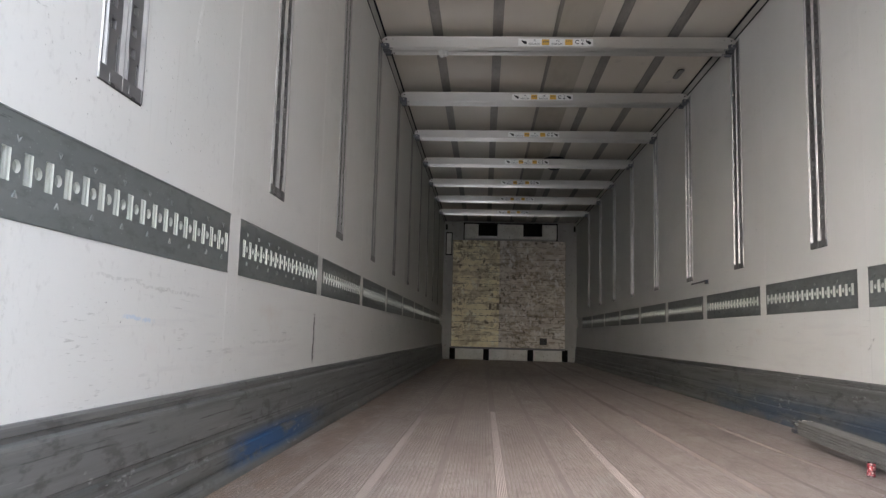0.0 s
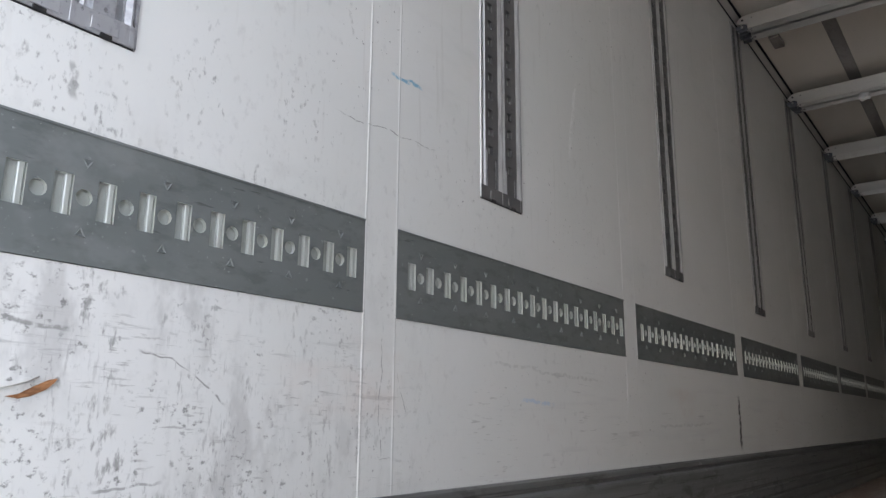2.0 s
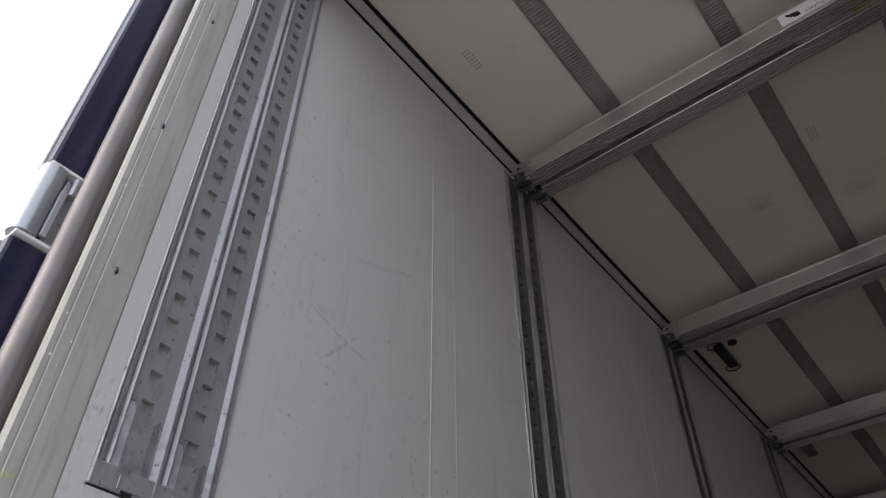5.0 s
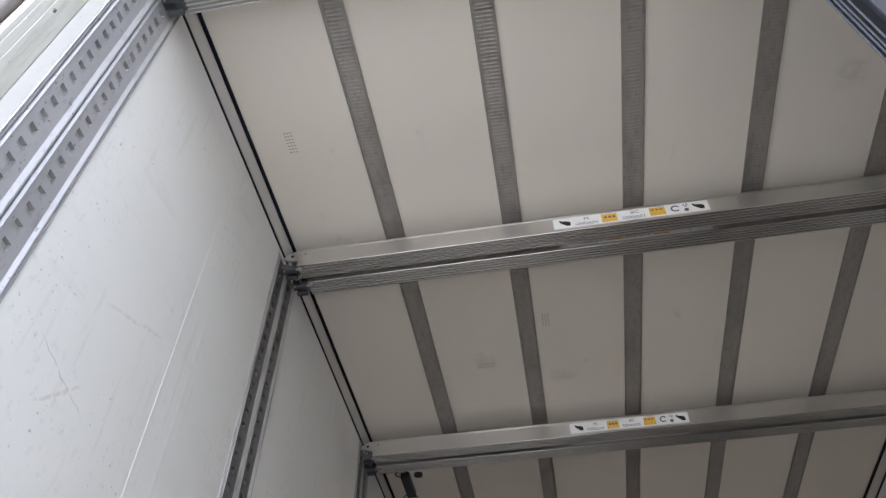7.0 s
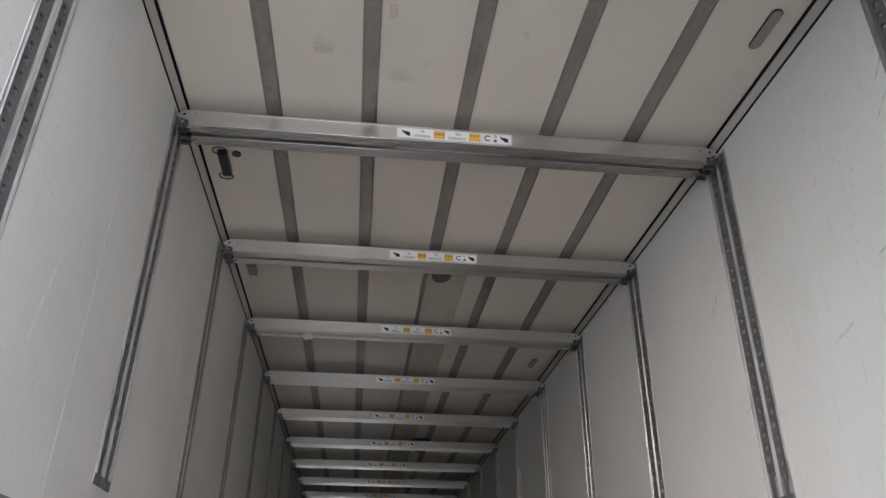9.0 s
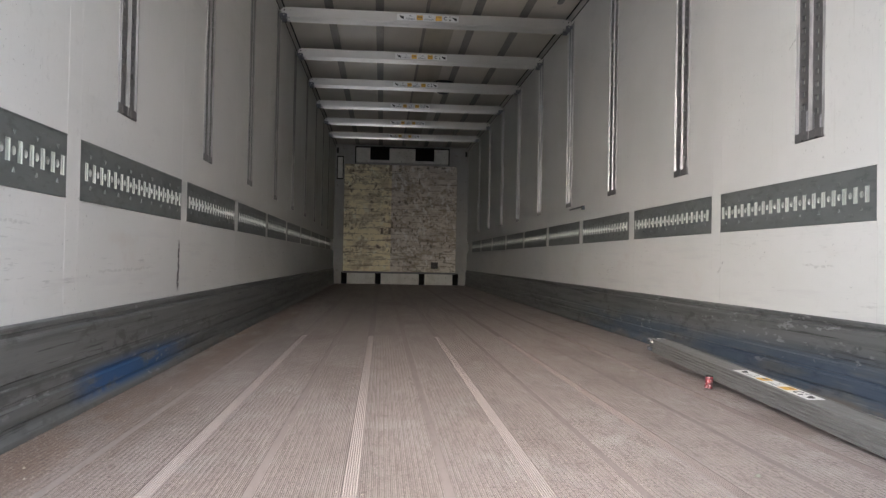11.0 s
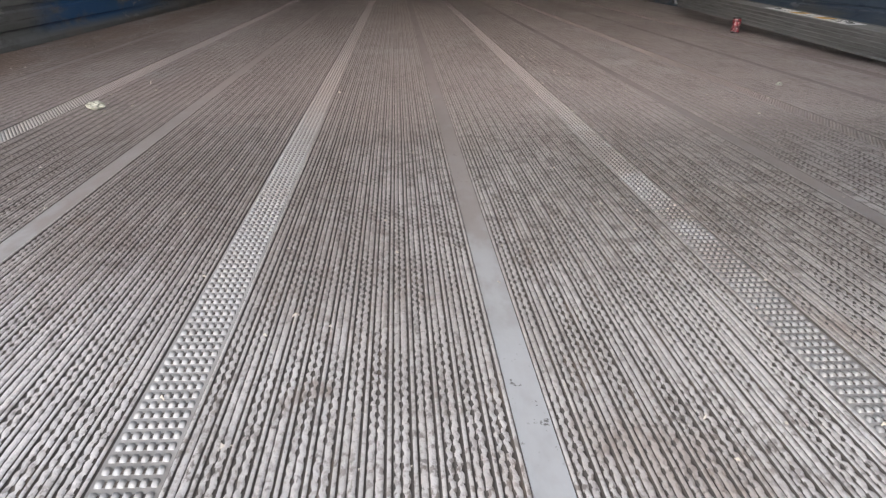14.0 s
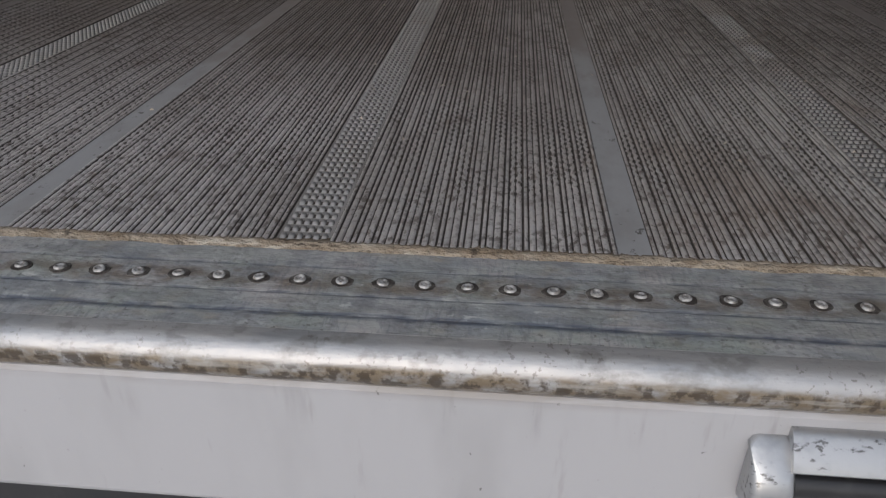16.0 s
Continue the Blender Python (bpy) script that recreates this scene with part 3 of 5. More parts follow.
def add_box(bm, a, b, bevel=0.0, mi=0, turn=None):
    c = [(p + q) / 2 for p, q in zip(a, b)]
    m = Matrix.Translation(c) @ (turn or Matrix()) @ Matrix.Diagonal([abs(q - p) for p, q in zip(a, b)] + [1])
    r = bmesh.ops.create_cube(bm, size=1, matrix=m)
    fs = {f for v in r["verts"] for f in v.link_faces}
    for f in fs:
        f.material_index = mi
    if bevel:
        es = list({e for f in fs for e in f.edges})
        bmesh.ops.bevel(bm, geom=es, offset=bevel, segments=2, affect="EDGES", profile=0.5)
    return fs


def box_bm(a, b, bevel=0.0):
    bm = bmesh.new()
    add_box(bm, a, b, bevel)
    return bm


def add_cyl(bm, a, b, r, n=12, r2=None, mi=0):
    a, b = Vector(a), Vector(b)
    d = b - a
    m = Matrix.Translation((a + b) / 2) @ d.to_track_quat("Z", "Y").to_matrix().to_4x4()
    res = bmesh.ops.create_cone(bm, cap_ends=True, segments=n, radius1=r, radius2=r if r2 is None else r2, depth=d.length, matrix=m)
    for f in {f for v in res["verts"] for f in v.link_faces}:
        f.material_index = mi


def add_extrusion(bm, profile, at0, at1, closed=True, mi=0):
    """Sweep a profile of points from place function at0 to at1."""
    v0 = [bm.verts.new(at0(p)) for p in profile]
    v1 = [bm.verts.new(at1(p)) for p in profile]
    n = len(profile)
    for i in range(n if closed else n - 1):
        j = (i + 1) % n
        bm.faces.new((v0[i], v0[j], v1[j], v1[i])).material_index = mi
    if closed:
        bm.faces.new(v0[::-1]).material_index = mi
        bm.faces.new(v1).material_index = mi


def add_holed(bm, outer, holes, put, depth_put, mi=0, rim=0):
    """A plate with holes: put() places the front, depth_put() the back of the rims."""
    loops = [outer] + holes
    flat = [p for lp in loops for p in lp]
    tris = geometry.tessellate_polygon([[Vector((p[0], p[1], 0)) for p in lp] for lp in loops])
    vs = [bm.verts.new(put(p)) for p in flat]
    for t in tris:
        try:
            bm.faces.new([vs[i] for i in t]).material_index = mi
        except ValueError:
            pass
    k = len(outer)
    for lp in holes:
        back = [bm.verts.new(depth_put(p)) for p in lp]
        for i in range(len(lp)):
            j = (i + 1) % len(lp)
            bm.faces.new((vs[k + i], vs[k + j], back[j], back[i])).material_index = rim
        k += len(lp)


def smooth(ob, angle=40):
    ob.data.shade_smooth()
    ob.data.set_sharp_from_angle(angle=radians(angle))
    return ob


def circle(cx, cy, r, n=12):
    return [(cx + r * math.cos(2 * math.pi * i / n), cy + r * math.sin(2 * math.pi * i / n)) for i in range(n)]


def rect(x0, y0, x1, y1):
    return [(x0, y0), (x1, y0), (x1, y1), (x0, y1)]


# ---- ground outside ----
tagged(part("ground", box_bm((-600, -600, -1.35), (600, 600, -1.25)), m_ground), "grey concrete yard below the trailer", "ground", kind="structure")

# ---- ceiling ----
tagged(part("ceiling", box_bm((-W - 0.06, -0.11, H), (W + 0.06, L + 0.06, H + 0.07)), m_ceil),
       "cream white insulated trailer roof lining with faint stains", "ceiling", kind="structure")

# ---- side walls: core, panels, joint covers ----
for side, nm in ((-1, "wall_left"), (1, "wall_right")):
    bm = bmesh.new()
    add_box(bm, (side * (W + 0.035), -0.012, -0.05), (side * (W + 0.075), L + 0.06, H))
    wall = tagged(part(nm, bm, m_wall), "white gelcoat trailer side wall with scuffs and panel joints", "wall", kind="structure")
    ends = [-0.012] + [j + 0.0475 for j in JOINTS] + [L]
    for y0, y1 in zip(ends[:-1], ends[1:]):
        part("panel", box_bm((side * W, y0 + 0.0005, KICK - 0.01), (side * (W + 0.034), y1 - 0.0005, STRIP0)), m_wall, wall)
        bm = bmesh.new()
        holes = [rect(t, 0.9332, t + 0.19, 2.501)[::-1] for t in TRACKS if y0 < t < y1]
        add_holed(bm, rect(y0 + 0.0005, STRIP1, y1 - 0.0005, H - 0.002), holes, lambda p: (side * W, p[0], p[1]), lambda p: (side * (W + 0.034), p[0], p[1]))
        add_extrusion(bm, rect(y0 + 0.0005, STRIP1, y1 - 0.0005, H - 0.002), lambda p: (side * W, p[0], p[1]), lambda p: (side * (W + 0.034), p[0], p[1]))
        bm.normal_update()
        bmesh.ops.delete(bm, geom=[f for f in bm.faces if len(f.verts) == 4 and abs(f.normal.x) > 0.9], context="FACES_ONLY")
        bmesh.ops.remove_doubles(bm, verts=bm.verts, dist=0.0001)
        part("panel", bm, m_wall, wall)
    for j in JOINTS:
        bm = bmesh.new()
        s = side
        prof = [(-0.0010, 0.0), (0.0006, 0.0006), (0.0026, 0.0009), (0.0046, 0.0006), (0.0062, 0.0003), (0.0884, 0.0003),
                (0.0900, 0.0006), (0.0920, 0.0009), (0.0940, 0.0006), (0.0958, 0.0)]
        add_extrusion(bm, prof, lambda p: (s * (W - p[1]), j + p[0], KICK + 0.001), lambda p: (s * (W - p[1]), j + p[0], H - 0.05))
        part("joint_cover", bm, m_wall, wall, "white moulded strip over the panel joint")

# kick plates along the foot of both walls
KP = [(0.0, 0.284), (0.010, 0.284), (0.014, 0.279), (0.014, 0.266), (0.008, 0.262), (0.008, 0.254), (0.017, 0.249), (0.019, 0.243),
      (0.019, 0.150), (0.015, 0.146), (0.015, 0.136), (0.020, 0.131), (0.021, 0.100), (0.016, 0.096), (0.016, 0.088), (0.023, 0.083),
      (0.024, 0.045), (0.020, 0.041), (0.022, 0.034), (0.034, 0.012), (0.036, -0.004), (0.0, -0.004)]
for side in (-1, 1):
    bm = bmesh.new()
    add_extrusion(bm, KP, lambda p: (side * (W - p[0]), -0.006, p[1]), lambda p: (side * (W - p[0]), L, p[1]))
    add_box(bm, (side * W, -0.006, -0.004), (side * (W + 0.034), L, KICK - 0.012))
    tagged(part("kick_plate", bm, m_kick), "scraped dark grey ribbed kick plate with blue paint smears", "kick plate", kind="structure")


# ---- lashing rails with slots ----
def lashing_rail(y0, y1, side, first, count, pitch):
    rail = empty("lashing_rail", "dark grey slotted steel lashing rail let into the white wall", "rail", "lashing rails")
    zc = 0.704
    bm = bmesh.new()
    edges = [y0] + [first + pitch * (i + 0.75) for i in range(count - 1)] + [y1]
    fr, bk = side * (W - 0.0005), side * (W + 0.007)
    for i in range(count):
        c = first + pitch * i
        a, b = edges[i], edges[i + 1]
        holes = [rect(c - 0.0110, zc - 0.0275, c + 0.0140, zc + 0.0275)[::-1]]
        d = c + pitch / 2
        if d + 0.013 < b:
            holes.append(circle(d, zc, 0.0115)[::-1])
        add_holed(bm, rect(a, STRIP0 + 0.001, b, STRIP1 - 0.001), holes, lambda p: (fr, p[0], p[1]), lambda p: (bk, p[0], p[1]), 0, 1)
    bmesh.ops.remove_doubles(bm, verts=bm.verts, dist=0.0001)
    for z0, z1 in ((STRIP0 + 0.001, STRIP0 + 0.0045), (STRIP1 - 0.0045, STRIP1 - 0.001)):
        add_box(bm, (side * (W - 0.0022), y0, z0), (side * (W - 0.0003), y1, z1))
    part("plate", bm, [m_plate, m_slot], rail)
    part("backing", box_bm((side * (W + 0.0073), y0, STRIP0 + 0.002), (side * (W + 0.03), y1, STRIP1 - 0.002)), m_liner, rail, "dull grey liner behind the slots")
    for i in range(count):
        c = first + pitch * i
        bm = bmesh.new()
        add_extrusion(bm, [(0.0035, 0.0072), (0.0042, 0.0030), (0.0056, 0.0022), (0.0114, 0.0022), (0.0124, 0.0034), (0.0130, 0.0072)],
                      lambda p: (side * (W + p[1]), c + p[0], zc - 0.029), lambda p: (side * (W + p[1]), c + p[0], zc + 0.029))
        part("bar", bm, m_slot, rail, "bright upright bar inside a slot")
    bm = bmesh.new()
    for i in range(0, count - 1, 2):
        d = first + pitch * (i + 0.5)
        for zz, up in ((0.751, -1), (0.657, 1)):
            tri = [(d - 0.0075, zz - up * 0.006), (d + 0.0075, zz - up * 0.006), (d, zz + up * 0.007)]
            inn = [(d + (p[0] - d) * 0.5, zz + (p[1] - zz) * 0.5) for p in tri]
            o0 = [bm.verts.new((side * (W - 0.0006), p[0], p[1])) for p in tri]
            o1 = [bm.verts.new((side * (W - 0.0024), p[0] * 0.88 + d * 0.12, p[1] * 0.88 + zz * 0.12)) for p in tri]
            o2 = [bm.verts.new((side * (W - 0.0006), p[0], p[1])) for p in inn]
            for k in range(3):
                q = (k + 1) % 3
                bm.faces.new((o0[k], o0[q], o1[q], o1[k]))
                bm.faces.new((o1[k], o1[q], o2[q], o2[k]))
    tagged(part("embossing", bm, m_plate, rail, "raised triangle marks"), kind="stuff")
    return rail


for side in (-1, 1):
    lashing_rail(-0.008, JOINTS[0], side, 0.014, 12, 0.0592)
    bay = lashing_rail(JOINTS[0] + 0.095, JOINTS[1], side, JOINTS[0] + 0.140, 18, 0.0603)
    for i in range(1, 10):
        copy_thing(bay, pose(0, 1.193 * i, 0))


# ---- upright double tracks ----
def upright_track(z0, z1, metal, rib_metal, label):
    """Local: x out of the wall, y along it from 0, z up."""
    tr = empty("upright_track", label, "track", "upright tracks")
    bm = bmesh.new()
    add_box(bm, (-0.033, 0.004, z0), (-0.0155, 0.186, z1))
    part("channel", bm, m_channel, tr, "pale back of the track channel")
    bm = bmesh.new()
    # ridges: (start, crest start, crest end, end, height), long slope towards the door
    for ya, yb, yc, yd, hi in ((0.0, 0.003, 0.004, 0.006, 0.0035), (0.006, 0.007, 0.010, 0.011, 0.0025), (0.017, 0.0205, 0.0215, 0.023, 0.0035),
                               (0.084, 0.0935, 0.0965, 0.098, 0.0045), (0.105, 0.1095, 0.1105, 0.112, 0.0035),
                               (0.171, 0.1785, 0.1815, 0.183, 0.0042), (0.184, 0.186, 0.190, 0.190, 0.003)):
        add_extrusion(bm, [(ya, -0.012), (ya, -0.001), (yb, hi), (yc, hi), (yd, -0.001), (yd, -0.012)],
                      lambda p: (p[1], p[0], z0), lambda p: (p[1], p[0], z1))
    add_box(bm, (-0.013, 0.010, z0), (-0.006, 0.018, z1))
    add_box(bm, (-0.013, 0.097, z0), (-0.006, 0.106, z1))
    add_box(bm, (-0.013, 0.182, z0), (-0.006, 0.190, z1))
    part("rib", bm, rib_metal, tr, "bright raised track edges")
    for y0, y1, zs in ((0.0225, 0.0845, z0 + 0.105), (0.1115, 0.1715, z0 + 0.076)):
        bm = bmesh.new()
        c = (y0 + y1) / 2 - 0.003
        n = int((z1 - zs) / 0.0488)
        for i in range(1, n):
            a = zs + 0.0488 * i
            b = a + 0.0488 if i < n - 1 else z1
            add_holed(bm, rect(y0, a, y1, b), [rect(c - 0.0105, a + 0.013, c + 0.0105, a + 0.035)[::-1]],
                      lambda p: (-0.001, p[0], p[1]), lambda p: (-0.0110, p[0], p[1]))
        top = zs + 0.026
        slot = [(y0 + 0.002, z0 + 0.034), (y0 + 0.0135, z0 + 0.034), (y0 + 0.0135, top - 0.010), (y0 + 0.010, top), (y0 + 0.002, top + 0.002)]
        slot2 = [(y1 - 0.0145, z0 + 0.034), (y1 - 0.002, z0 + 0.034), (y1 - 0.002, top - 0.022), (y1 - 0.008, top - 0.016), (y1 - 0.0145, top - 0.024)]
        add_holed(bm, rect(y0, z0 + 0.03, y1, zs + 0.0488), [slot[::-1], slot2[::-1], rect(c - 0.0105, zs + 0.013, c + 0.0105, zs + 0.035)[::-1]],
                  lambda p: (-0.001, p[0], p[1]), lambda p: (-0.0110, p[0], p[1]))
        bmesh.ops.remove_doubles(bm, verts=bm.verts, dist=0.0001)
        part("hole_strip", bm, metal, tr)
        part("hole_backing", box_bm((-0.0150, c - 0.0140, zs + 0.008), (-0.0111, c + 0.0140, z1 - 0.001)), m_backing, tr, "pale liner behind the holes")
        bm = bmesh.new()
        for ya, yb, lean in ((y0 + 0.001, y0 + 0.0145, 0.0055), (y1 - 0.0155, y1 - 0.001, -0.0055)):
            prof = [(ya, -0.0070 + max(0.0, -lean)), (yb, -0.0070 + max(0.0, lean)), (yb, -0.0074), (ya, -0.0074)]
            add_extrusion(bm, prof, lambda p: (p[1], p[0], z0 + 0.031), lambda p: (p[1], p[0], top + 0.004))
        part("slot_floor", bm, m_track, tr, "bright sloped metal in the end slots")
    bm = bmesh.new()
    add_box(bm, (-0.012, 0.002, z0 - 0.001), (0.004, 0.188, z0 + 0.032), 0.0015)
    add_box(bm, (0.003, 0.040, z0 + 0.004), (0.0055, 0.080, z0 + 0.022), 0.001)
    add_box(bm, (0.003, 0.122, z0 + 0.004), (0.0055, 0.162, z0 + 0.022), 0.001)
    part("end_cap", bm, metal, tr, "grey cast end cap")
    # black blocks put in the shade of the recess under the cap
    bm = bmesh.new()
    for yc in (0.055, 0.145):
        add_box(bm, (0.002, yc - 0.009, z0 - 0.0035), (0.0052, yc + 0.009, z0 + 0.0035), 0.001)
    add_box(bm, (-0.010, 0.003, z0 - 0.0035), (0.0015, 0.187, z0 - 0.0012))
    part("cap_shade", bm, m_plastic, tr, "dark blocks painted in as shade under the cap")
    return tr


TX = W + 0.0005
rear_track = upright_track(0.937, 2.50, m_track, m_track, "pale grey aluminium double track with square holes beside the doorway")
rear_track.matrix_basis = Matrix.Translation((-TX, TRACKS[0], 0))
copy_thing(rear_track, pose(TX, TRACKS[0] + 0.19, 0, 0, 0, 180))
first_track = upright_track(0.937, 2.50, m_alu, m_rib, "dull dark grey double track with square holes on the side wall")
first_track.matrix_basis = Matrix.Translation((-TX, TRACKS[1], 0))
for y in TRACKS[2:]:
    copy_thing(first_track, pose(-TX, y, 0))
for y in TRACKS[1:]:
    copy_thing(first_track, pose(TX, y + 0.19, 0, 0, 0, 180))


# ---- decking beams under the roof ----
def words(text, size, material, parent, at, name="lettering"):
    cu = bpy.data.curves.new("words", "FONT")
    cu.body, cu.size, cu.extrude = text, size, 0.0
    tmp = bpy.data.objects.new("words", cu)
    scene.collection.objects.link(tmp)
    me = bpy.data.meshes.new_from_object(tmp.evaluated_get(bpy.context.evaluated_depsgraph_get()))
    bpy.data.objects.remove(tmp)
    me.materials.clear()
    me.materials.append(material)
    me.transform(Matrix.Translation(at) @ Euler((radians(90), 0, 0)).to_matrix().to_4x4())
    ob = new(name, me)
    ob.parent = parent
    ob["label"] = "small dark printed words"
    return ob


def add_flat(bm, pts, y, thick=0.0006):
    v0 = [bm.verts.new((p[0], y, p[1])) for p in pts]
    v1 = [bm.verts.new((p[0], y - thick, p[1])) for p in pts]
    n = len(pts)
    bm.faces.new(v1)
    for i in range(n):
        j = (i + 1) % n
        bm.faces.new((v0[i], v0[j], v1[j], v1[i]))


def blot(x, z, s):
    """A plain dark slanted shape."""
    pts = [(-1.0, 0.70), (-0.80, 0.85), (-0.45, 0.55), (0.10, 0.50), (0.80, 0.30), (1.0, -0.10), (0.95, -0.75), (0.25, -0.75), (-0.30, -0.25), (-0.75, 0.10)]
    return [(x + s * a, z + s * b) for a, b in pts]


def decking_beam():
    """Local: centred on x, front face at y 0, underside at z 0."""
    be = empty("decking_beam", "silver aluminium decking beam stowed under the trailer roof", "beam", "decking beams")
    hw, d, h = 1.158, 0.0610, 0.080
    prof = [(0.0, 0.0008), (0.0, h - 0.004), (0.002, h), (d - 0.002, h), (d, h - 0.004), (d, 0.0008), (d - 0.0006, 0.0)]
    for i in range(5):
        y = d - 0.0030 - i * 0.0114
        prof += [(y, 0.0), (y - 0.0006, 0.0045), (y - 0.0086, 0.0045), (y - 0.0092, 0.0)]
    prof += [(0.0006, 0.0)]
    bm = bmesh.new()
    add_extrusion(bm, prof, lambda p: (-hw, p[0], p[1]), lambda p: (hw, p[0], p[1]))
    # recessed rib faces take the shade-coloured metal
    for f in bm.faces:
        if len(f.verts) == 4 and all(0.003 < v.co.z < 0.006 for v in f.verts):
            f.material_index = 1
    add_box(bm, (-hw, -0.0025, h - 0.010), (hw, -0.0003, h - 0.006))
    part("bar", bm, [m_beam, m_ribshade], be)
    for s in (-1, 1):
        bm = bmesh.new()
        out = [(hw - 0.012, 0.022), (hw - 0.012, h - 0.004), (hw + 0.016, h - 0.002), (hw + 0.040, h - 0.012), (hw + 0.058, h - 0.034), (hw + 0.050, 0.040)]
        for ya in (0.002, 0.054):
            add_extrusion(bm, out, lambda p: (s * p[0], ya, p[1]), lambda p: (s * p[0], ya + 0.005, p[1]))
        part("end_plate", bm, m_beam, be, "bright bent end plate")
        bm = bmesh.new()
        add_box(bm, (s * (hw - 0.004), 0.010, 0.004), (s * (hw + 0.030), 0.052, 0.052), 0.004)
        add_box(bm, (s * (hw + 0.028), 0.014, 0.010), (s * (hw + 0.064), 0.046, 0.034), 0.004)
        add_box(bm, (s * (hw + 0.006), 0.004, -0.010), (s * (hw + 0.046), 0.022, 0.006), 0.003)
        add_box(bm, (s * (hw + 0.010), 0.040, -0.008), (s * (hw + 0.052), 0.058, 0.008), 0.003)
        part("catch", bm, m_cast, be, "dark spring catch")
        bm = bmesh.new()
        add_cyl(bm, (s * (hw - 0.016), 0.013, -0.005), (s * (hw + 0.050), 0.013, -0.005), 0.0042, 10)
        add_cyl(bm, (s * (hw - 0.020), 0.013, -0.005), (s * (hw - 0.014), 0.013, -0.005), 0.0062, 10)
        add_cyl(bm, (s * (hw + 0.028), 0.001, 0.018), (s * (hw + 0.028), 0.060, 0.018), 0.0060, 10)
        smooth(part("pin", bm, m_rivet, be, "bright catch pin"))
        bm = bmesh.new()
        add_cyl(bm, (s * (hw - 0.024), -0.002, h - 0.024), (s * (hw - 0.024), 0.0005, h - 0.024), 0.0042, 10)
        part("rivet", bm, m_rivet, be)
        # thin black disc in place of a bolt hole and its shade
        bm = bmesh.new()
        add_cyl(bm, (s * (hw + 0.024), 0.0008, h - 0.026), (s * (hw + 0.024), 0.0019, h - 0.026), 0.0062, 10)
        part("bolt_hole_shade", bm, m_plastic, be, "black disc painted for the shade in a hole")
    x0, x1, z0, z1 = -0.262, 0.250, 0.012, 0.064
    st = part("sticker", box_bm((x0, -0.0012, z0), (x1, -0.0002, z1)), m_sticker, be, "white load sticker with black and yellow signs")
    w = x1 - x0
    bm = bmesh.new()
    add_flat(bm, blot(x0 + 0.075 * w, 0.038, 0.019), -0.0013)
    add_flat(bm, blot(x0 + 0.935 * w, 0.038, 0.019)[::-1], -0.0013)
    part("pictogram", bm, m_black, st, "plain black sign shapes")
    bm = bmesh.new()
    add_box(bm, (x0 + 0.315 * w, -0.0020, 0.018), (x0 + 0.415 * w, -0.0013, 0.058))
    add_box(bm, (x0 + 0.625 * w, -0.0020, 0.018), (x0 + 0.725 * w, -0.0013, 0.058))
    part("pictogram", bm, m_yellow, st, "yellow load signs")
    bm = bmesh.new()
    for k in range(3):
        add_box(bm, (x0 + (0.332 + 0.027 * k) * w, -0.0026, 0.036), (x0 + (0.350 + 0.027 * k) * w, -0.0021, 0.046))
        add_cyl(bm, (x0 + (0.645 + 0.027 * k) * w, -0.0026, 0.046), (x0 + (0.645 + 0.027 * k) * w, -0.0021, 0.046), 0.004, 8)
    for k in range(8):
        a0, a1 = 0.6 + 0.62 * k, 0.6 + 0.62 * (k + 1)
        cx, cz = x0 + 0.79 * w, 0.040
        pts = [(cx + r * math.cos(a), cz + r * math.sin(a)) for r, a in ((0.010, a0), (0.016, a0), (0.016, a1), (0.010, a1))]
        add_flat(bm, pts, -0.0013)
    add_flat(bm, circle(x0 + 0.857 * w, 0.028, 0.008), -0.0013)
    for k in range(3):
        a = 2.1 * k
        cx, cz = x0 + 0.857 * w, 0.052
        add_flat(bm, [(cx + r * math.cos(t), cz + r * math.sin(t)) for r, t in ((0.005, a), (0.009, a), (0.009, a + 1.4), (0.005, a + 1.4))], -0.0013)
    part("pictogram", bm, m_grey, st, "small dark ring signs")
    words("PL", 0.021, m_grey, st, (x0 + 0.200 * w, -0.0016, 0.043))
    words("1000daN", 0.021, m_grey, st, (x0 + 0.135 * w, -0.0016, 0.019))
    words("BC", 0.021, m_grey, st, (x0 + 0.505 * w, -0.0016, 0.043))
    words("3000daN", 0.021, m_grey, st, (x0 + 0.440 * w, -0.0016, 0.019))
    return be


random.seed(4)
BZ = 2.427
master = decking_beam()
master.matrix_basis = Matrix.Translation((-0.004, BEAMS[1] + 0.004, BZ))
for k, y in enumerate(BEAMS):
    for d in (0.004, 0.088):
        if (k, d) == (1, 0.004):
            continue
        copy_thing(master, pose(random.uniform(-0.02, 0.012), y + d, BZ + random.uniform(-0.002, 0.002), 0, random.uniform(-0.08, 0.08), 0))
# the one that was taken down and laid on the floor, sign up
a, b = Vector((0.815, 0.86, 0.0)), Vector((0.945, 3.18, 0.040))
ax = (b - a).normalized()
sx = ax.cross(Vector((0, 0, 1))).normalized()
up = sx.cross(ax)
m = Matrix.Identity(4)
for i, v in enumerate((-ax, -up, sx)):
    for r in range(3):
        m[r][i] = v[r]
m.translation = (a + b) / 2 + up * 0.064
low = copy_thing(master, m)
for ch in low.children:
    if ch.name.startswith("bar"):
        ch.data = ch.data.copy()
        ch.data.materials[0] = m_loose
        ch.data.materials[1] = m_loose
tagged(low, "grey aluminium decking beam lying loose on the floor, sticker up", "beam")

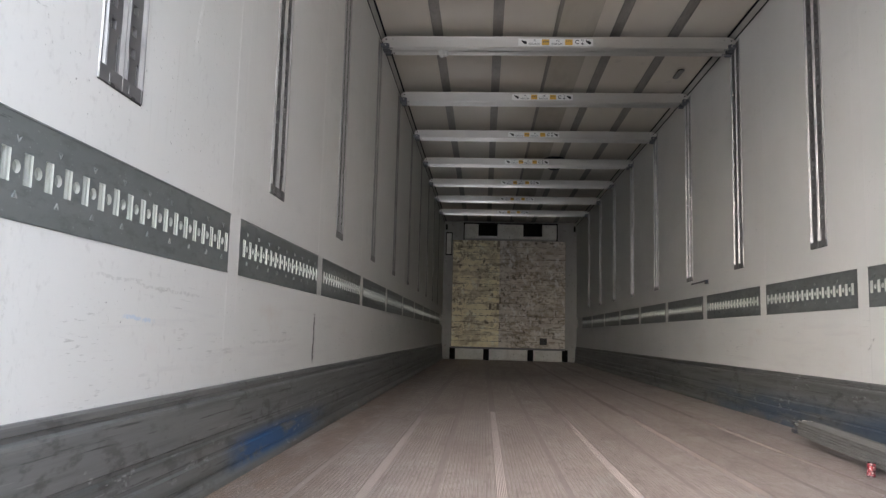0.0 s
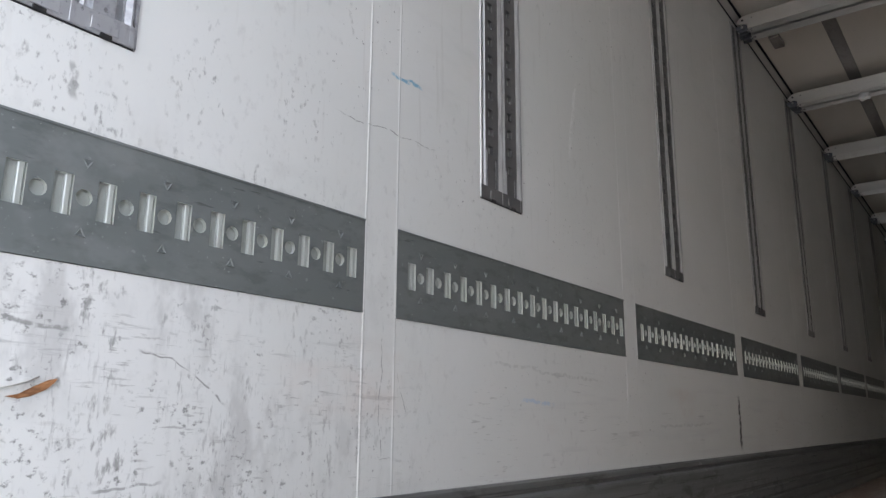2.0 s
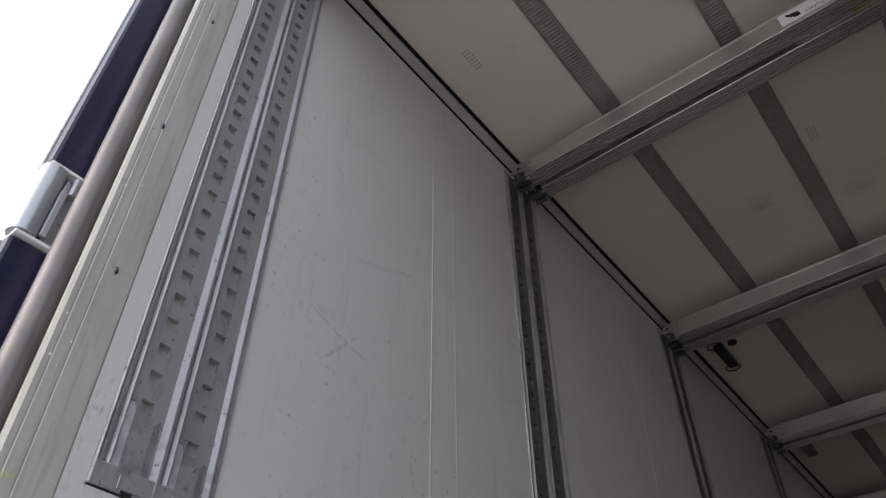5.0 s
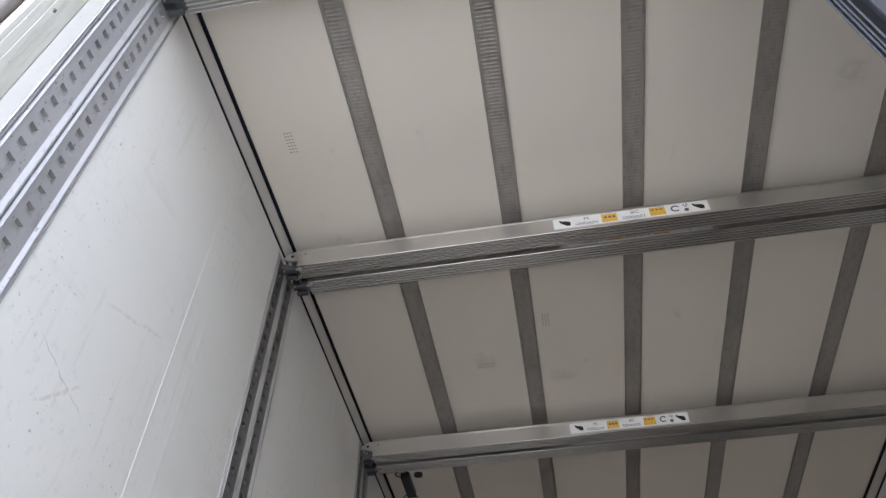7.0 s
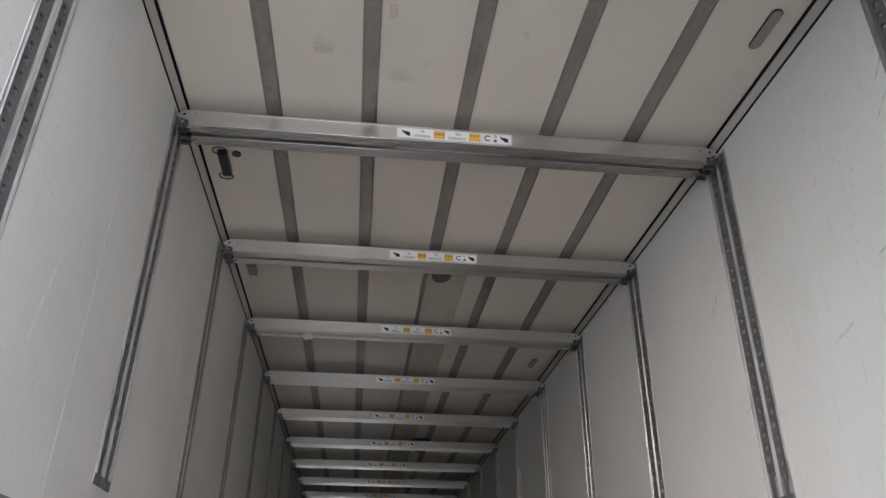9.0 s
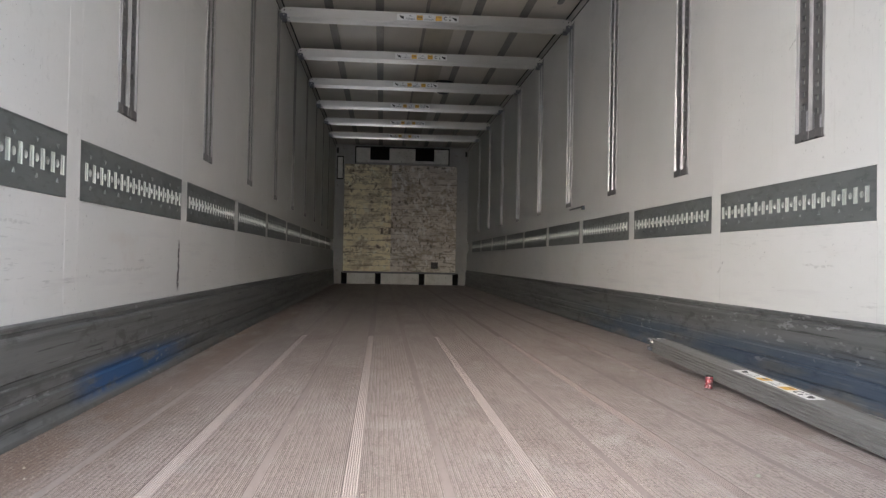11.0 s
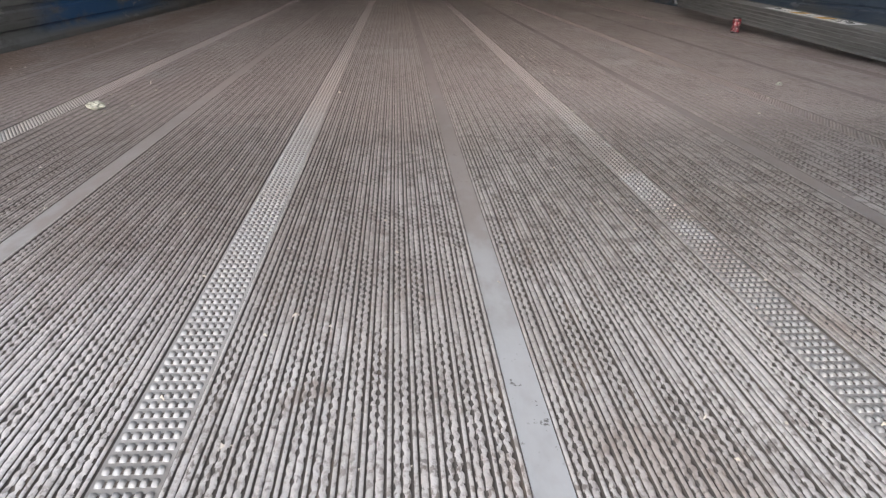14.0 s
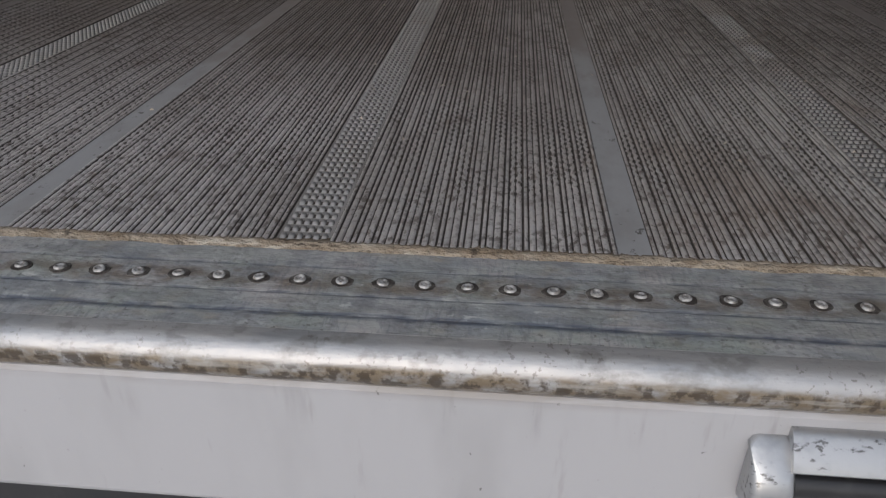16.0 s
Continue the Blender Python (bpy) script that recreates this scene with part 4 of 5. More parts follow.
# ---- roof rails sunk in the ceiling ----
for xc in (-0.826, -0.404, 0.019, 0.420, 0.823):
    bm = bmesh.new()
    add_box(bm, (xc - 0.035, 0.02, H - 0.003), (xc + 0.035, L - 0.05, H + 0.001))
    add_box(bm, (xc - 0.035, 0.02, H - 0.006), (xc - 0.029, L - 0.05, H - 0.003))
    add_box(bm, (xc + 0.029, 0.02, H - 0.006), (xc + 0.035, L - 0.05, H - 0.003))
    rail = tagged(part("ceiling_rail", bm, m_strip), "dull steel rail with cross ribs set in the ceiling", "ceiling rail", "ceiling rails", "structure")
    bm = bmesh.new()
    vs, fs = [], []
    for i in range(290):
        y = 0.05 + 0.0125 * i
        n = len(vs)
        vs += [(xc - 0.024, y, H - 0.003), (xc + 0.024, y, H - 0.003), (xc + 0.024, y + 0.003, H - 0.0044), (xc - 0.024, y + 0.003, H - 0.0044),
               (xc + 0.024, y + 0.006, H - 0.003), (xc - 0.024, y + 0.006, H - 0.003)]
        fs += [(n, n + 1, n + 2, n + 3), (n + 3, n + 2, n + 4, n + 5)]
    bm.free()
    me = bpy.data.meshes.new("rib_row")
    me.from_pydata(vs, [], fs)
    me.materials.append(m_strip)
    rib = tagged(new("rib_row", me), "row of small cross ribs", kind="stuff")
    rib.parent = rail

# corner mouldings between wall and ceiling
for side in (-1, 1):
    bm = bmesh.new()
    prof = [(0.000, 2.534), (0.004, 2.530), (0.024, 2.556), (0.024, 2.5695), (0.0, 2.5695)]
    add_extrusion(bm, prof, lambda p: (side * (W - p[0]), 0.0, p[1]), lambda p: (side * (W - p[0]), L, p[1]))
    trim = tagged(part("trim", bm, m_trim), "pale aluminium corner moulding along the ceiling edge", "trim", kind="structure")
    bm = bmesh.new()
    add_box(bm, (side * (W - 0.0245), 0.0, 2.562), (side * (W - 0.035), L, 2.5695))
    add_box(bm, (side * W, 0.0, 2.520), (side * (W - 0.003), L, 2.5325))
    part("gasket", bm, m_rubber, trim, "black seal lines")

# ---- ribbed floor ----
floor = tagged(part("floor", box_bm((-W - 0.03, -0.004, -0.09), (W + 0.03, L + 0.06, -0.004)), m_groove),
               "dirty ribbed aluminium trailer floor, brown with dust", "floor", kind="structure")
PERIOD = 0.01302                       # one plain rib and two knurled ones
KNURL_END = 0.95


def grid_faces(rows, cols, start):
    r, c = np.meshgrid(np.arange(rows - 1), np.arange(cols - 1), indexing="ij")
    g = start + r * cols + c
    return np.stack([g, g + 1, g + cols + 1, g + cols], -1).reshape(-1, 4)


def raw_mesh(name, verts, quads, index, materials):
    me = bpy.data.meshes.new(name)
    me.vertices.add(len(verts))
    me.vertices.foreach_set("co", np.asarray(verts, dtype=np.float32).ravel())
    me.loops.add(quads.size)
    me.loops.foreach_set("vertex_index", quads.ravel().astype(np.int32))
    me.polygons.add(len(quads))
    me.polygons.foreach_set("loop_start", np.arange(0, quads.size, 4, dtype=np.int32))
    me.polygons.foreach_set("material_index", np.asarray(index, dtype=np.int32))
    for m in materials:
        me.materials.append(m)
    me.update(calc_edges=True)
    return me


rng = np.random.default_rng(17)
# across the floor, in thousandths: place, height; grooves fill up with dust further in
PLAIN_RIB = np.array([(-0.5, -1.5), (0.0, -1.5), (0.3, -0.2), (0.6, 0.3), (2.2, 0.3), (2.5, -0.2), (2.8, -1.5), (3.3, -1.5)]) / 1000
KNURLED = np.array([(3.3, -1.5), (3.6, -0.6), (4.05, -0.05), (6.9, -0.05), (7.2, -0.6), (7.55, -1.2), (7.9, -0.6), (8.3, -0.05), (11.4, -0.05), (11.85, -0.6), (12.1, -1.5), (12.52, -1.5)]) / 1000
PLAIN_TOP = np.array([1, 1, 0, 0, 0, 1, 1])
KNURL_TOP = np.array([1, 0, 0, 0, 1, 1, 0, 0, 0, 1, 1])
FILL = ((0.0, 1.0), (KNURL_END, 1.0), (1.2, 0.75), (1.8, 0.45), (3.0, 0.3), (L, 0.3))
seams = sorted([(-0.400 + 0.392 * k, 0.0166, "stud") for k in range(-1, 4)] + [(-0.2035 + 0.392 * k, 0.0098, "flat") for k in range(-2, 4)])
edges = [(-1.197, 0.0, "")] + seams + [(1.197, 0.0, "")]
for (xa, ha, _), (xb, hb, _) in zip(edges[:-1], edges[1:]):
    x0, x1 = xa + ha + 0.0004, xb - hb - 0.0004
    n = max(1, round((x1 - x0 - 0.0028) / PERIOD))
    stretch = (x1 - x0 - 0.0028) / (n * PERIOD)
    worked = -1.05 < (x0 + x1) / 2 < 0.85
    verts, quads, index, count = [], [], [], 0
    far_y = np.array([y for y, _ in FILL])
    far_k = np.array([k for _, k in FILL])
    for i in range(n + 1):
        base = x0 + i * PERIOD * stretch
        v = np.empty((len(far_y), len(PLAIN_RIB), 3))
        v[:, :, 0] = base + PLAIN_RIB[:, 0] * stretch
        v[:, :, 1] = far_y[:, None]
        v[:, :, 2] = PLAIN_RIB[:, 1] * far_k[:, None]
        verts.append(v.reshape(-1, 3))
        quads.append(grid_faces(len(far_y), len(PLAIN_RIB), count))
        index.append(np.tile(PLAIN_TOP, len(far_y) - 1))
        count += v.size // 3
        if i == n:
            break
        near = np.arange(0.0, KNURL_END, 0.0031) if worked else np.array([0.0])
        ys = np.concatenate([near, far_y[1:]])
        depth = np.interp(ys, far_y, far_k)
        v = np.empty((len(ys), len(KNURLED), 3))
        v[:, :, 0] = base + KNURLED[:, 0] * stretch
        v[:, :, 1] = ys[:, None]
        v[:, :, 2] = KNURLED[:, 1] * depth[:, None]
        if worked:
            live = np.clip((ys - 0.015) / 0.14, 0.12, 1) * np.clip((KNURL_END - ys) / 0.1, 0, 1)
            wear = 0.55 + 0.45 * np.sin(ys * rng.uniform(9, 14) + rng.uniform(0, 6.28)) * np.sin(ys * 31 + i)
            # notch faces picked here get the groove colour as painted shade
            dirty = np.zeros((len(ys) - 1, len(KNURL_TOP)), dtype=bool)
            for first, lag in ((1, 0.0), (6, rng.uniform(0.35, 0.65))):
                turn = ys / 0.0106 + lag + rng.uniform(0, 0.15)
                for k, shift in enumerate((0.0, 0.1, 0.42, 0.52)):
                    dip = np.clip(np.cos(2 * math.pi * (turn + shift)), 0, 1) * live * wear
                    side = 1 if k < 2 else -1
                    v[:, first + k, 0] += side * 0.00115 * dip + rng.normal(0, 0.00008, len(ys)) * live
                    v[:, first + k, 2] -= 0.0013 * dip
                    if k in (0, 3):
                        dirty[:, first + (0 if k == 0 else 2)] |= dip[:-1] > 0.38
        verts.append(v.reshape(-1, 3))
        quads.append(grid_faces(len(ys), len(KNURLED), count))
        index.append((KNURL_TOP | dirty).ravel() if worked else np.tile(KNURL_TOP, len(ys) - 1))
        count += v.size // 3
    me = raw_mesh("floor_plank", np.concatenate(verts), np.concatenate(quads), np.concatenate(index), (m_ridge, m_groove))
    new("floor_plank", me).parent = floor
STUD_X, STUD_Y = 0.00510, 0.00925
for xc, hw, kind in seams:
    if kind == "flat":
        part("seam_strip", box_bm((xc - hw, 0.0, -0.004), (xc + hw, L, -0.0004)), m_flat, floor, "smooth light seam strip")
        continue
    part("seam_strip", box_bm((xc - hw, 0.0, -0.004), (xc + hw, L, -0.0016)), m_studbase, floor, "studded seam strip")
    vs, fs, mi = [], [], []
    for i in range(int(4.2 / STUD_Y)):
        for k in range(6):
            x, y, n = xc + STUD_X * (k - 2.5), 0.007 + STUD_Y * i, len(vs)
            w, d = 0.0016 + 0.0002 * rng.random(), 0.0026
            vs += [(x - w, y - d, -0.0016), (x + w, y - d, -0.0016), (x + w, y + d, -0.0016), (x - w, y + d, -0.0016),
                   (x - w * 0.75, y - d * 0.8, 0.0), (x + w * 0.75, y - d * 0.8, 0.0), (x + w * 0.75, y + d * 0.8, 0.0), (x - w * 0.75, y + d * 0.8, 0.0)]
            fs += [(n + 4, n + 5, n + 6, n + 7), (n, n + 1, n + 5, n + 4), (n + 1, n + 2, n + 6, n + 5), (n + 2, n + 3, n + 7, n + 6), (n + 3, n, n + 4, n + 7)]
            mi += [0] * 5
            # shade between neighbouring studs, painted as flat dark quads
            if k < 5 and y < 1.6:
                q = len(vs)
                vs += [(x + w, y - d * 0.8, -0.0014), (x + STUD_X - w, y - d * 0.8, -0.0014), (x + STUD_X - w, y + d * 0.8, -0.0014), (x + w, y + d * 0.8, -0.0014)]
                fs.append((q, q + 1, q + 2, q + 3))
                mi.append(1)
    for k in range(6):
        x, n = xc + STUD_X * (k - 2.5), len(vs)
        vs += [(x - 0.0008, 4.21, -0.0010), (x + 0.0008, 4.21, -0.0010), (x + 0.0008, L, -0.0010), (x - 0.0008, L, -0.0010)]
        fs.append((n, n + 1, n + 2, n + 3))
        mi.append(0)
    ob = tagged(new("stud_row", raw_mesh("stud_row", vs, np.array(fs), mi, (m_stud, m_groove))), "rows of small raised anti-slip studs", kind="stuff")
    ob.parent = floor

# ---- rear sill: sealant bead, riveted plate, bright nose, painted face ----
sill = empty("rear_sill", "stained steel rear sill with a row of rivets and a bright rounded nose", "sill", kind="structure")
plate = [(-0.0100, -0.0006), (-0.0260, -0.0006), (-0.0280, -0.0009), (-0.0300, -0.0007), (-0.0530, -0.0008), (-0.0548, -0.0012), (-0.0566, -0.0009),
         (-0.0700, -0.0010), (-0.0725, -0.0016), (-0.0750, -0.0013), (-0.0860, -0.0016)]
bm = bmesh.new()
add_extrusion(bm, plate + [(-0.086, -0.03), (-0.0005, -0.03), (-0.0005, -0.002)], lambda p: (-W - 0.03, p[0], p[1]), lambda p: (W + 0.03, p[0], p[1]))
part("plate", bm, m_sill, sill)
nose = [(-0.0862, -0.0016)] + [(-0.0900 - 0.0125 * math.sin(a), -0.0142 + 0.0125 * math.cos(a)) for a in [radians(12 * i) for i in range(1, 13)]] + [(-0.0862, -0.032)]
bm = bmesh.new()
add_extrusion(bm, nose, lambda p: (-W - 0.03, p[0], p[1]), lambda p: (W + 0.03, p[0], p[1]))
smooth(part("nose", bm, m_nose, sill, "bright worn rounded steel edge"))
random.seed(9)
bm = bmesh.new()
nx = 1400
rows = []
for i in range(nx + 1):
    x = -W + 2 * W * i / nx
    a = 0.0012 * noise.noise((x * 40, 0, 0)) + 0.0012 * noise.noise((x * 170, 3, 0)) + 0.0009 * noise.noise((x * 480, 5, 0))
    b = 0.0014 * noise.noise((x * 35, 7, 0)) + 0.0007 * noise.noise((x * 220, 8, 0))
    zt = 0.0005 + 0.0006 * noise.noise((x * 60, 11, 0)) + 0.0005 * noise.noise((x * 330, 13, 0))
    rows.append([bm.verts.new(q) for q in ((x, 0.0075 + 2.0 * a, -0.0022), (x, 0.0010 + 2.0 * a, zt - 0.0007), (x, -0.0032 + a, zt + 0.0006),
                                           (x, -0.0082 + 1.5 * b, 0.0004), (x, -0.0108 + 1.5 * b, -0.0012))])
for r0, r1 in zip(rows[:-1], rows[1:]):
    for k in range(4):
        bm.faces.new((r0[k], r0[k + 1], r1[k + 1], r1[k]))
smooth(part("sealant_bead", bm, m_sealant, sill, "uneven beige sealant line"), 60)
DOME = [(0.0035, -0.0002), (0.0034, 0.0005), (0.0029, 0.0011), (0.0022, 0.0012), (0.0017, 0.0006), (0.0010, 0.0004), (0.0005, 0.0007)]
for i in range(105):
    x = -W + 0.025 + 0.0228 * i + 0.0006 * noise.noise((i * 3.1, 5, 0))
    y = -0.0425 + 0.0005 * noise.noise((i * 2.3, 9, 0))
    bm = bmesh.new()
    rim = [(x + r * math.cos(2 * math.pi * k / 18), y + 0.9 * r * math.sin(2 * math.pi * k / 18)) for k, r in
           [(k, 0.0060 + 0.0013 * noise.noise((i * 1.7, k * 0.55, 2))) for k in range(18)]]
    add_extrusion(bm, rim, lambda p: (p[0], p[1], -0.0007), lambda p: (p[0], p[1], -0.0002))
    ring = part("rivet_ring", bm, m_ring, sill, "grimy ring round a rivet")
    bm = bmesh.new()
    lean = (random.uniform(-0.15, 0.15), random.uniform(-0.15, 0.15))
    hoops = [[bm.verts.new((x + r * math.cos(math.pi * k / 6), y + r * math.sin(math.pi * k / 6), z + lean[0] * r * math.cos(math.pi * k / 6) + lean[1] * r * math.sin(math.pi * k / 6)))
              for k in range(12)] for r, z in DOME]
    for h0, h1 in zip(hoops[:-1], hoops[1:]):
        for k in range(12):
            bm.faces.new((h0[k], h0[(k + 1) % 12], h1[(k + 1) % 12], h1[k]))
    bm.faces.new(hoops[-1])
    smooth(part("rivet", bm, m_rivet, ring), 60)
part("rear_face", box_bm((-W - 0.06, -0.098, -0.115), (W + 0.06, -0.070, -0.0245), 0.004), m_rearpaint, sill, "dirty white painted rear cross member")
part("chassis_beam", box_bm((-W - 0.06, -0.090, -0.42), (W + 0.06, -0.045, -0.118), 0.004), m_plastic, sill, "dark underrun beam")

# bright cast latch handle on the rear face
latch = empty("latch_handle", "bright cast aluminium latch handle on the white rear cross member", "handle")
BRACKET = [(-0.097, -0.039), (-0.100, -0.040), (-0.104, -0.044), (-0.113, -0.053), (-0.1165, -0.060), (-0.1175, -0.067), (-0.1160, -0.074), (-0.112, -0.079), (-0.097, -0.081)]
for x0, x1 in ((-0.158, -0.137), (-0.092, -0.071)):
    bm = bmesh.new()
    add_extrusion(bm, BRACKET, lambda p: (x0, p[0], p[1]), lambda p: (x1, p[0], p[1]))
    bmesh.ops.bevel(bm, geom=[e for e in bm.edges if abs(e.verts[0].co.x - e.verts[1].co.x) < 1e-6], offset=0.0045, segments=3, affect="EDGES", profile=0.5)
    smooth(part("bracket", bm, m_latch, latch), 60)
bm = bmesh.new()
add_extrusion(bm, [(-0.097, -0.0330), (-0.1005, -0.0335), (-0.1035, -0.0360), (-0.1105, -0.0450), (-0.1125, -0.0495), (-0.1110, -0.0515), (-0.0985, -0.0490)],
              lambda p: (-0.140, p[0], p[1]), lambda p: (-0.085, p[0], p[1]))
smooth(part("hood", bm, m_latch, latch, "scratched bright hood"), 50)
bm = bmesh.new()
add_cyl(bm, (-0.137, -0.1060, -0.0620), (-0.088, -0.1060, -0.0620), 0.0075, 16)
smooth(part("grip", bm, m_plastic, latch, "black grip bar"))

# ---- rear portal frame ----
for side, nm in ((-1, "portal_post"), (1, "portal_post")):
    bm = bmesh.new()
    prof = [(0.000, -0.0125), (-0.0010, -0.0150), (-0.0010, -0.0590), (-0.0002, -0.0605), (-0.0008, -0.0625), (-0.0007, -0.0785), (0.0001, -0.0803),
            (-0.0005, -0.0825), (-0.0003, -0.0900), (0.0035, -0.0945), (0.0120, -0.0945), (0.0200, -0.0850), (0.075, -0.0850), (0.075, -0.0125)]
    add_extrusion(bm, prof, lambda p: (side * (W + p[0]), p[1], -0.02), lambda p: (side * (W + p[0]), p[1], 2.62))
    po = tagged(part(nm, bm, m_post), "weathered grey-white rear portal post with water drops", "post", kind="structure")
    bm = bmesh.new()
    for y, z in ((-0.062, 1.577), (-0.044, 1.246), (-0.066, 0.72), (-0.050, 1.95)):
        bmesh.ops.create_uvsphere(bm, u_segments=10, v_segments=6, radius=0.006, matrix=Matrix.Translation((side * (W - 0.001), y, z)) @ Matrix.Diagonal((0.5, 0.7, 1.2, 1)))
    smooth(part("rivet", bm, m_cast, po, "small dark rivets"))
    random.seed(21)
    vs = bmesh.new()
    for i in range(90):
        y, z, r = random.uniform(-0.088, -0.02), random.uniform(0.5, 2.4), random.uniform(0.0012, 0.003)
        bmesh.ops.create_icosphere(vs, subdivisions=1, radius=r, matrix=Matrix.Translation((side * (W + 0.0005), y, z)) @ Matrix.Diagonal((0.6, 1, 1.1, 1)))
    tagged(part("water_drop_field", vs, m_sticker, po, "pale dried water drops"), kind="stuff")
tagged(part("portal_header", box_bm((-W - 0.075, -0.111, 2.535), (W + 0.075, -0.001, 2.66), 0.004), m_post),
       "grey-white header over the rear doorway", "header", kind="structure")

# ---- left door, swung right round against the trailer side ----
dl = empty("rear_door", "dark navy rear door folded back outside the trailer", "door", kind="structure")
part("leaf", box_bm((-1.440, -0.150, -0.10), (-1.353, 1.05, 2.60), 0.004), m_doorwhite, dl, "white insulated door leaf")
for z0, z1 in ((-0.10, 1.283), (1.447, 2.60)):
    part("edge_profile", box_bm((-1.352, -0.1745, z0), (-1.3255, -0.100, z1), 0.007), m_blue, dl, "dark navy painted edge profile")
    part("edge_trim", box_bm((-1.360, -0.1775, z0), (-1.3525, -0.1705, z1), 0.002), m_track, dl, "thin grey trim")
bm = bmesh.new()
add_cyl(bm, (-1.335, -0.1585, 1.292), (-1.335, -0.1585, 1.438), 0.0212, 24)
smooth(part("hinge", bm, m_hinge, dl, "silver hinge knuckle"))
bm = bmesh.new()
add_box(bm, (-1.350, -0.136, 1.292), (-1.330, -0.104, 1.438), 0.003)
add_box(bm, (-1.326, -0.140, 1.300), (-1.318, -0.128, 1.400), 0.002)
add_cyl(bm, (-1.322, -0.122, 1.398), (-1.322, -0.122, 1.436), 0.0075, 10)
part("hinge_leaf", bm, m_hinge, dl)
bm = bmesh.new()
for z0 in (1.2845, 1.4395):
    add_box(bm, (-1.352, -0.172, z0), (-1.318, -0.108, z0 + 0.006), 0.0015)
part("hinge_flange", bm, m_sticker, dl, "pale flange at the hinge")
bm = bmesh.new()
add_cyl(bm, (-1.276, -0.1065, -0.05), (-1.276, -0.1065, 2.62), 0.0216, 28)
tube = smooth(part("portal_tube", bm, m_tube))
tagged(tube, "weathered grey-brown tube beside the rear portal post", "tube", kind="structure")

# ---- right door, shut ----
dr = empty("rear_door", "shut rear door with black rubber lips and a grey edge profile", "door", kind="structure")
part("leaf", box_bm((0.020, -0.168, -0.02), (W + 0.075, -0.113, 2.60)), m_doorwhite, dr, "white insulated door leaf")
bm = bmesh.new()
add_extrusion(bm, [(0.0195, -0.1130), (0.0035, -0.1130), (-0.0205, -0.1685), (0.0195, -0.1685)], lambda p: (p[0], p[1], -0.02), lambda p: (p[0], p[1], 2.60))
part("seal_body", bm, m_rubber, dr, "black rubber edge seal")
for f, w in ((0.02, 0.0010), (0.24, 0.0011), (0.42, 0.0009), (0.66, 0.0010)):
    x, y = 0.0035 - 0.024 * f, -0.1130 - 0.0555 * f
    bm = bmesh.new()
    prof = [(x + 0.002, y - w - 0.001), (x - 0.0014, y - w), (x - 0.0020, y), (x - 0.0014, y + w), (x + 0.002, y + w + 0.001)]
    add_extrusion(bm, prof, lambda p: (p[0], p[1], -0.02), lambda p: (p[0], p[1], 2.60))
    part("seal_lip", bm, m_lip, dr, "rubber lip coloured paler for its edge highlight")
part("outer_lip", box_bm((-0.0228, -0.1775, -0.02), (-0.0085, -0.169, 2.60), 0.002), m_rubber, dr, "black rubber outer lip")
part("edge_profile", box_bm((-0.0083, -0.1765, -0.02), (0.056, -0.169, 2.60), 0.002), m_doorgrey, dr, "grey door edge profile")
bm = bmesh.new()
def add_sign(bm, pts, y):
    add_flat(bm, [(p[0] + 0.010, p[1]) for p in pts], y, 0.0006)
add_sign(bm, [(-0.019, 1.075), (-0.006, 1.068), (-0.003, 1.050), (-0.007, 1.040), (-0.019, 1.043)], -0.1766)
add_sign(bm, [(-0.019, 1.025), (-0.010, 1.020), (0.003, 0.993), (-0.019, 0.990)], -0.1766)
add_sign(bm, [(0.008, 1.078), (0.017, 1.070), (0.042, 0.992), (0.034, 0.990), (0.029, 1.006), (0.020, 1.008), (0.020, 0.990), (0.009, 0.990)], -0.1766)
part("sign_film", bm, m_red, dr, "faded red cut film shapes")

# ---- front bulkhead ----
fr = tagged(part("wall_front", box_bm((-W - 0.06, L, -0.05), (W + 0.06, L + 0.06, H)), m_front), "dull grey front wall of the trailer", "wall", kind="structure")
bh = empty("bulkhead", "grimy white air bulkhead at the trailer front, yellow light painted on its left half", "bulkhead")
YB = 13.36
part("board", box_bm((-1.06, YB + 0.012, 0.215), (1.02, YB + 0.04, 2.20), 0.004), m_bulkgap, bh, "dark backing board")
random.seed(12)
COURSES = 17
for i in range(COURSES):
    z0, z1 = 0.222 + 1.975 * i / COURSES, 0.222 + 1.975 * (i + 1) / COURSES
    xs = [-1.055] + sorted([-0.19] + [random.uniform(-0.95, 0.9) for k in range(random.randint(2, 4))]) + [1.015]
    for xa, xb in zip(xs[:-1], xs[1:]):
        if xb - xa < 0.05:
            continue
        n = max(3, int((xb - xa) / 0.035))
        bm = bmesh.new()
        low = [(xa + (xb - xa) * k / n, z0 + 0.0015 + 0.012 * max(0.0, noise.noise((k * 0.9 + xa * 7, i * 3.3, 1)) + 0.15)) for k in range(n + 1)]
        high = [(x, z1 - 0.0005 - 0.008 * max(0.0, noise.noise((k * 0.8 + xa * 5, i * 2.1, 6)))) for k, (x, _) in enumerate(low)]
        front = YB + random.uniform(0.0, 0.008)
        add_extrusion(bm, low + high[::-1], lambda p: (p[0] + 0.001, front, p[1]), lambda p: (p[0] + 0.001, YB + 0.011, p[1]))
        part("course", bm, m_bulk_yellow if (xa + xb) / 2 < -0.19 else m_bulk, bh)
for x in (-1.03, -0.41, 0.395, 1.02):
    part("foot", box_bm((x - 0.05, YB + 0.005, 0.0), (x + 0.05, YB + 0.05, 0.214), 0.004), m_void, bh, "dark spacer foot")
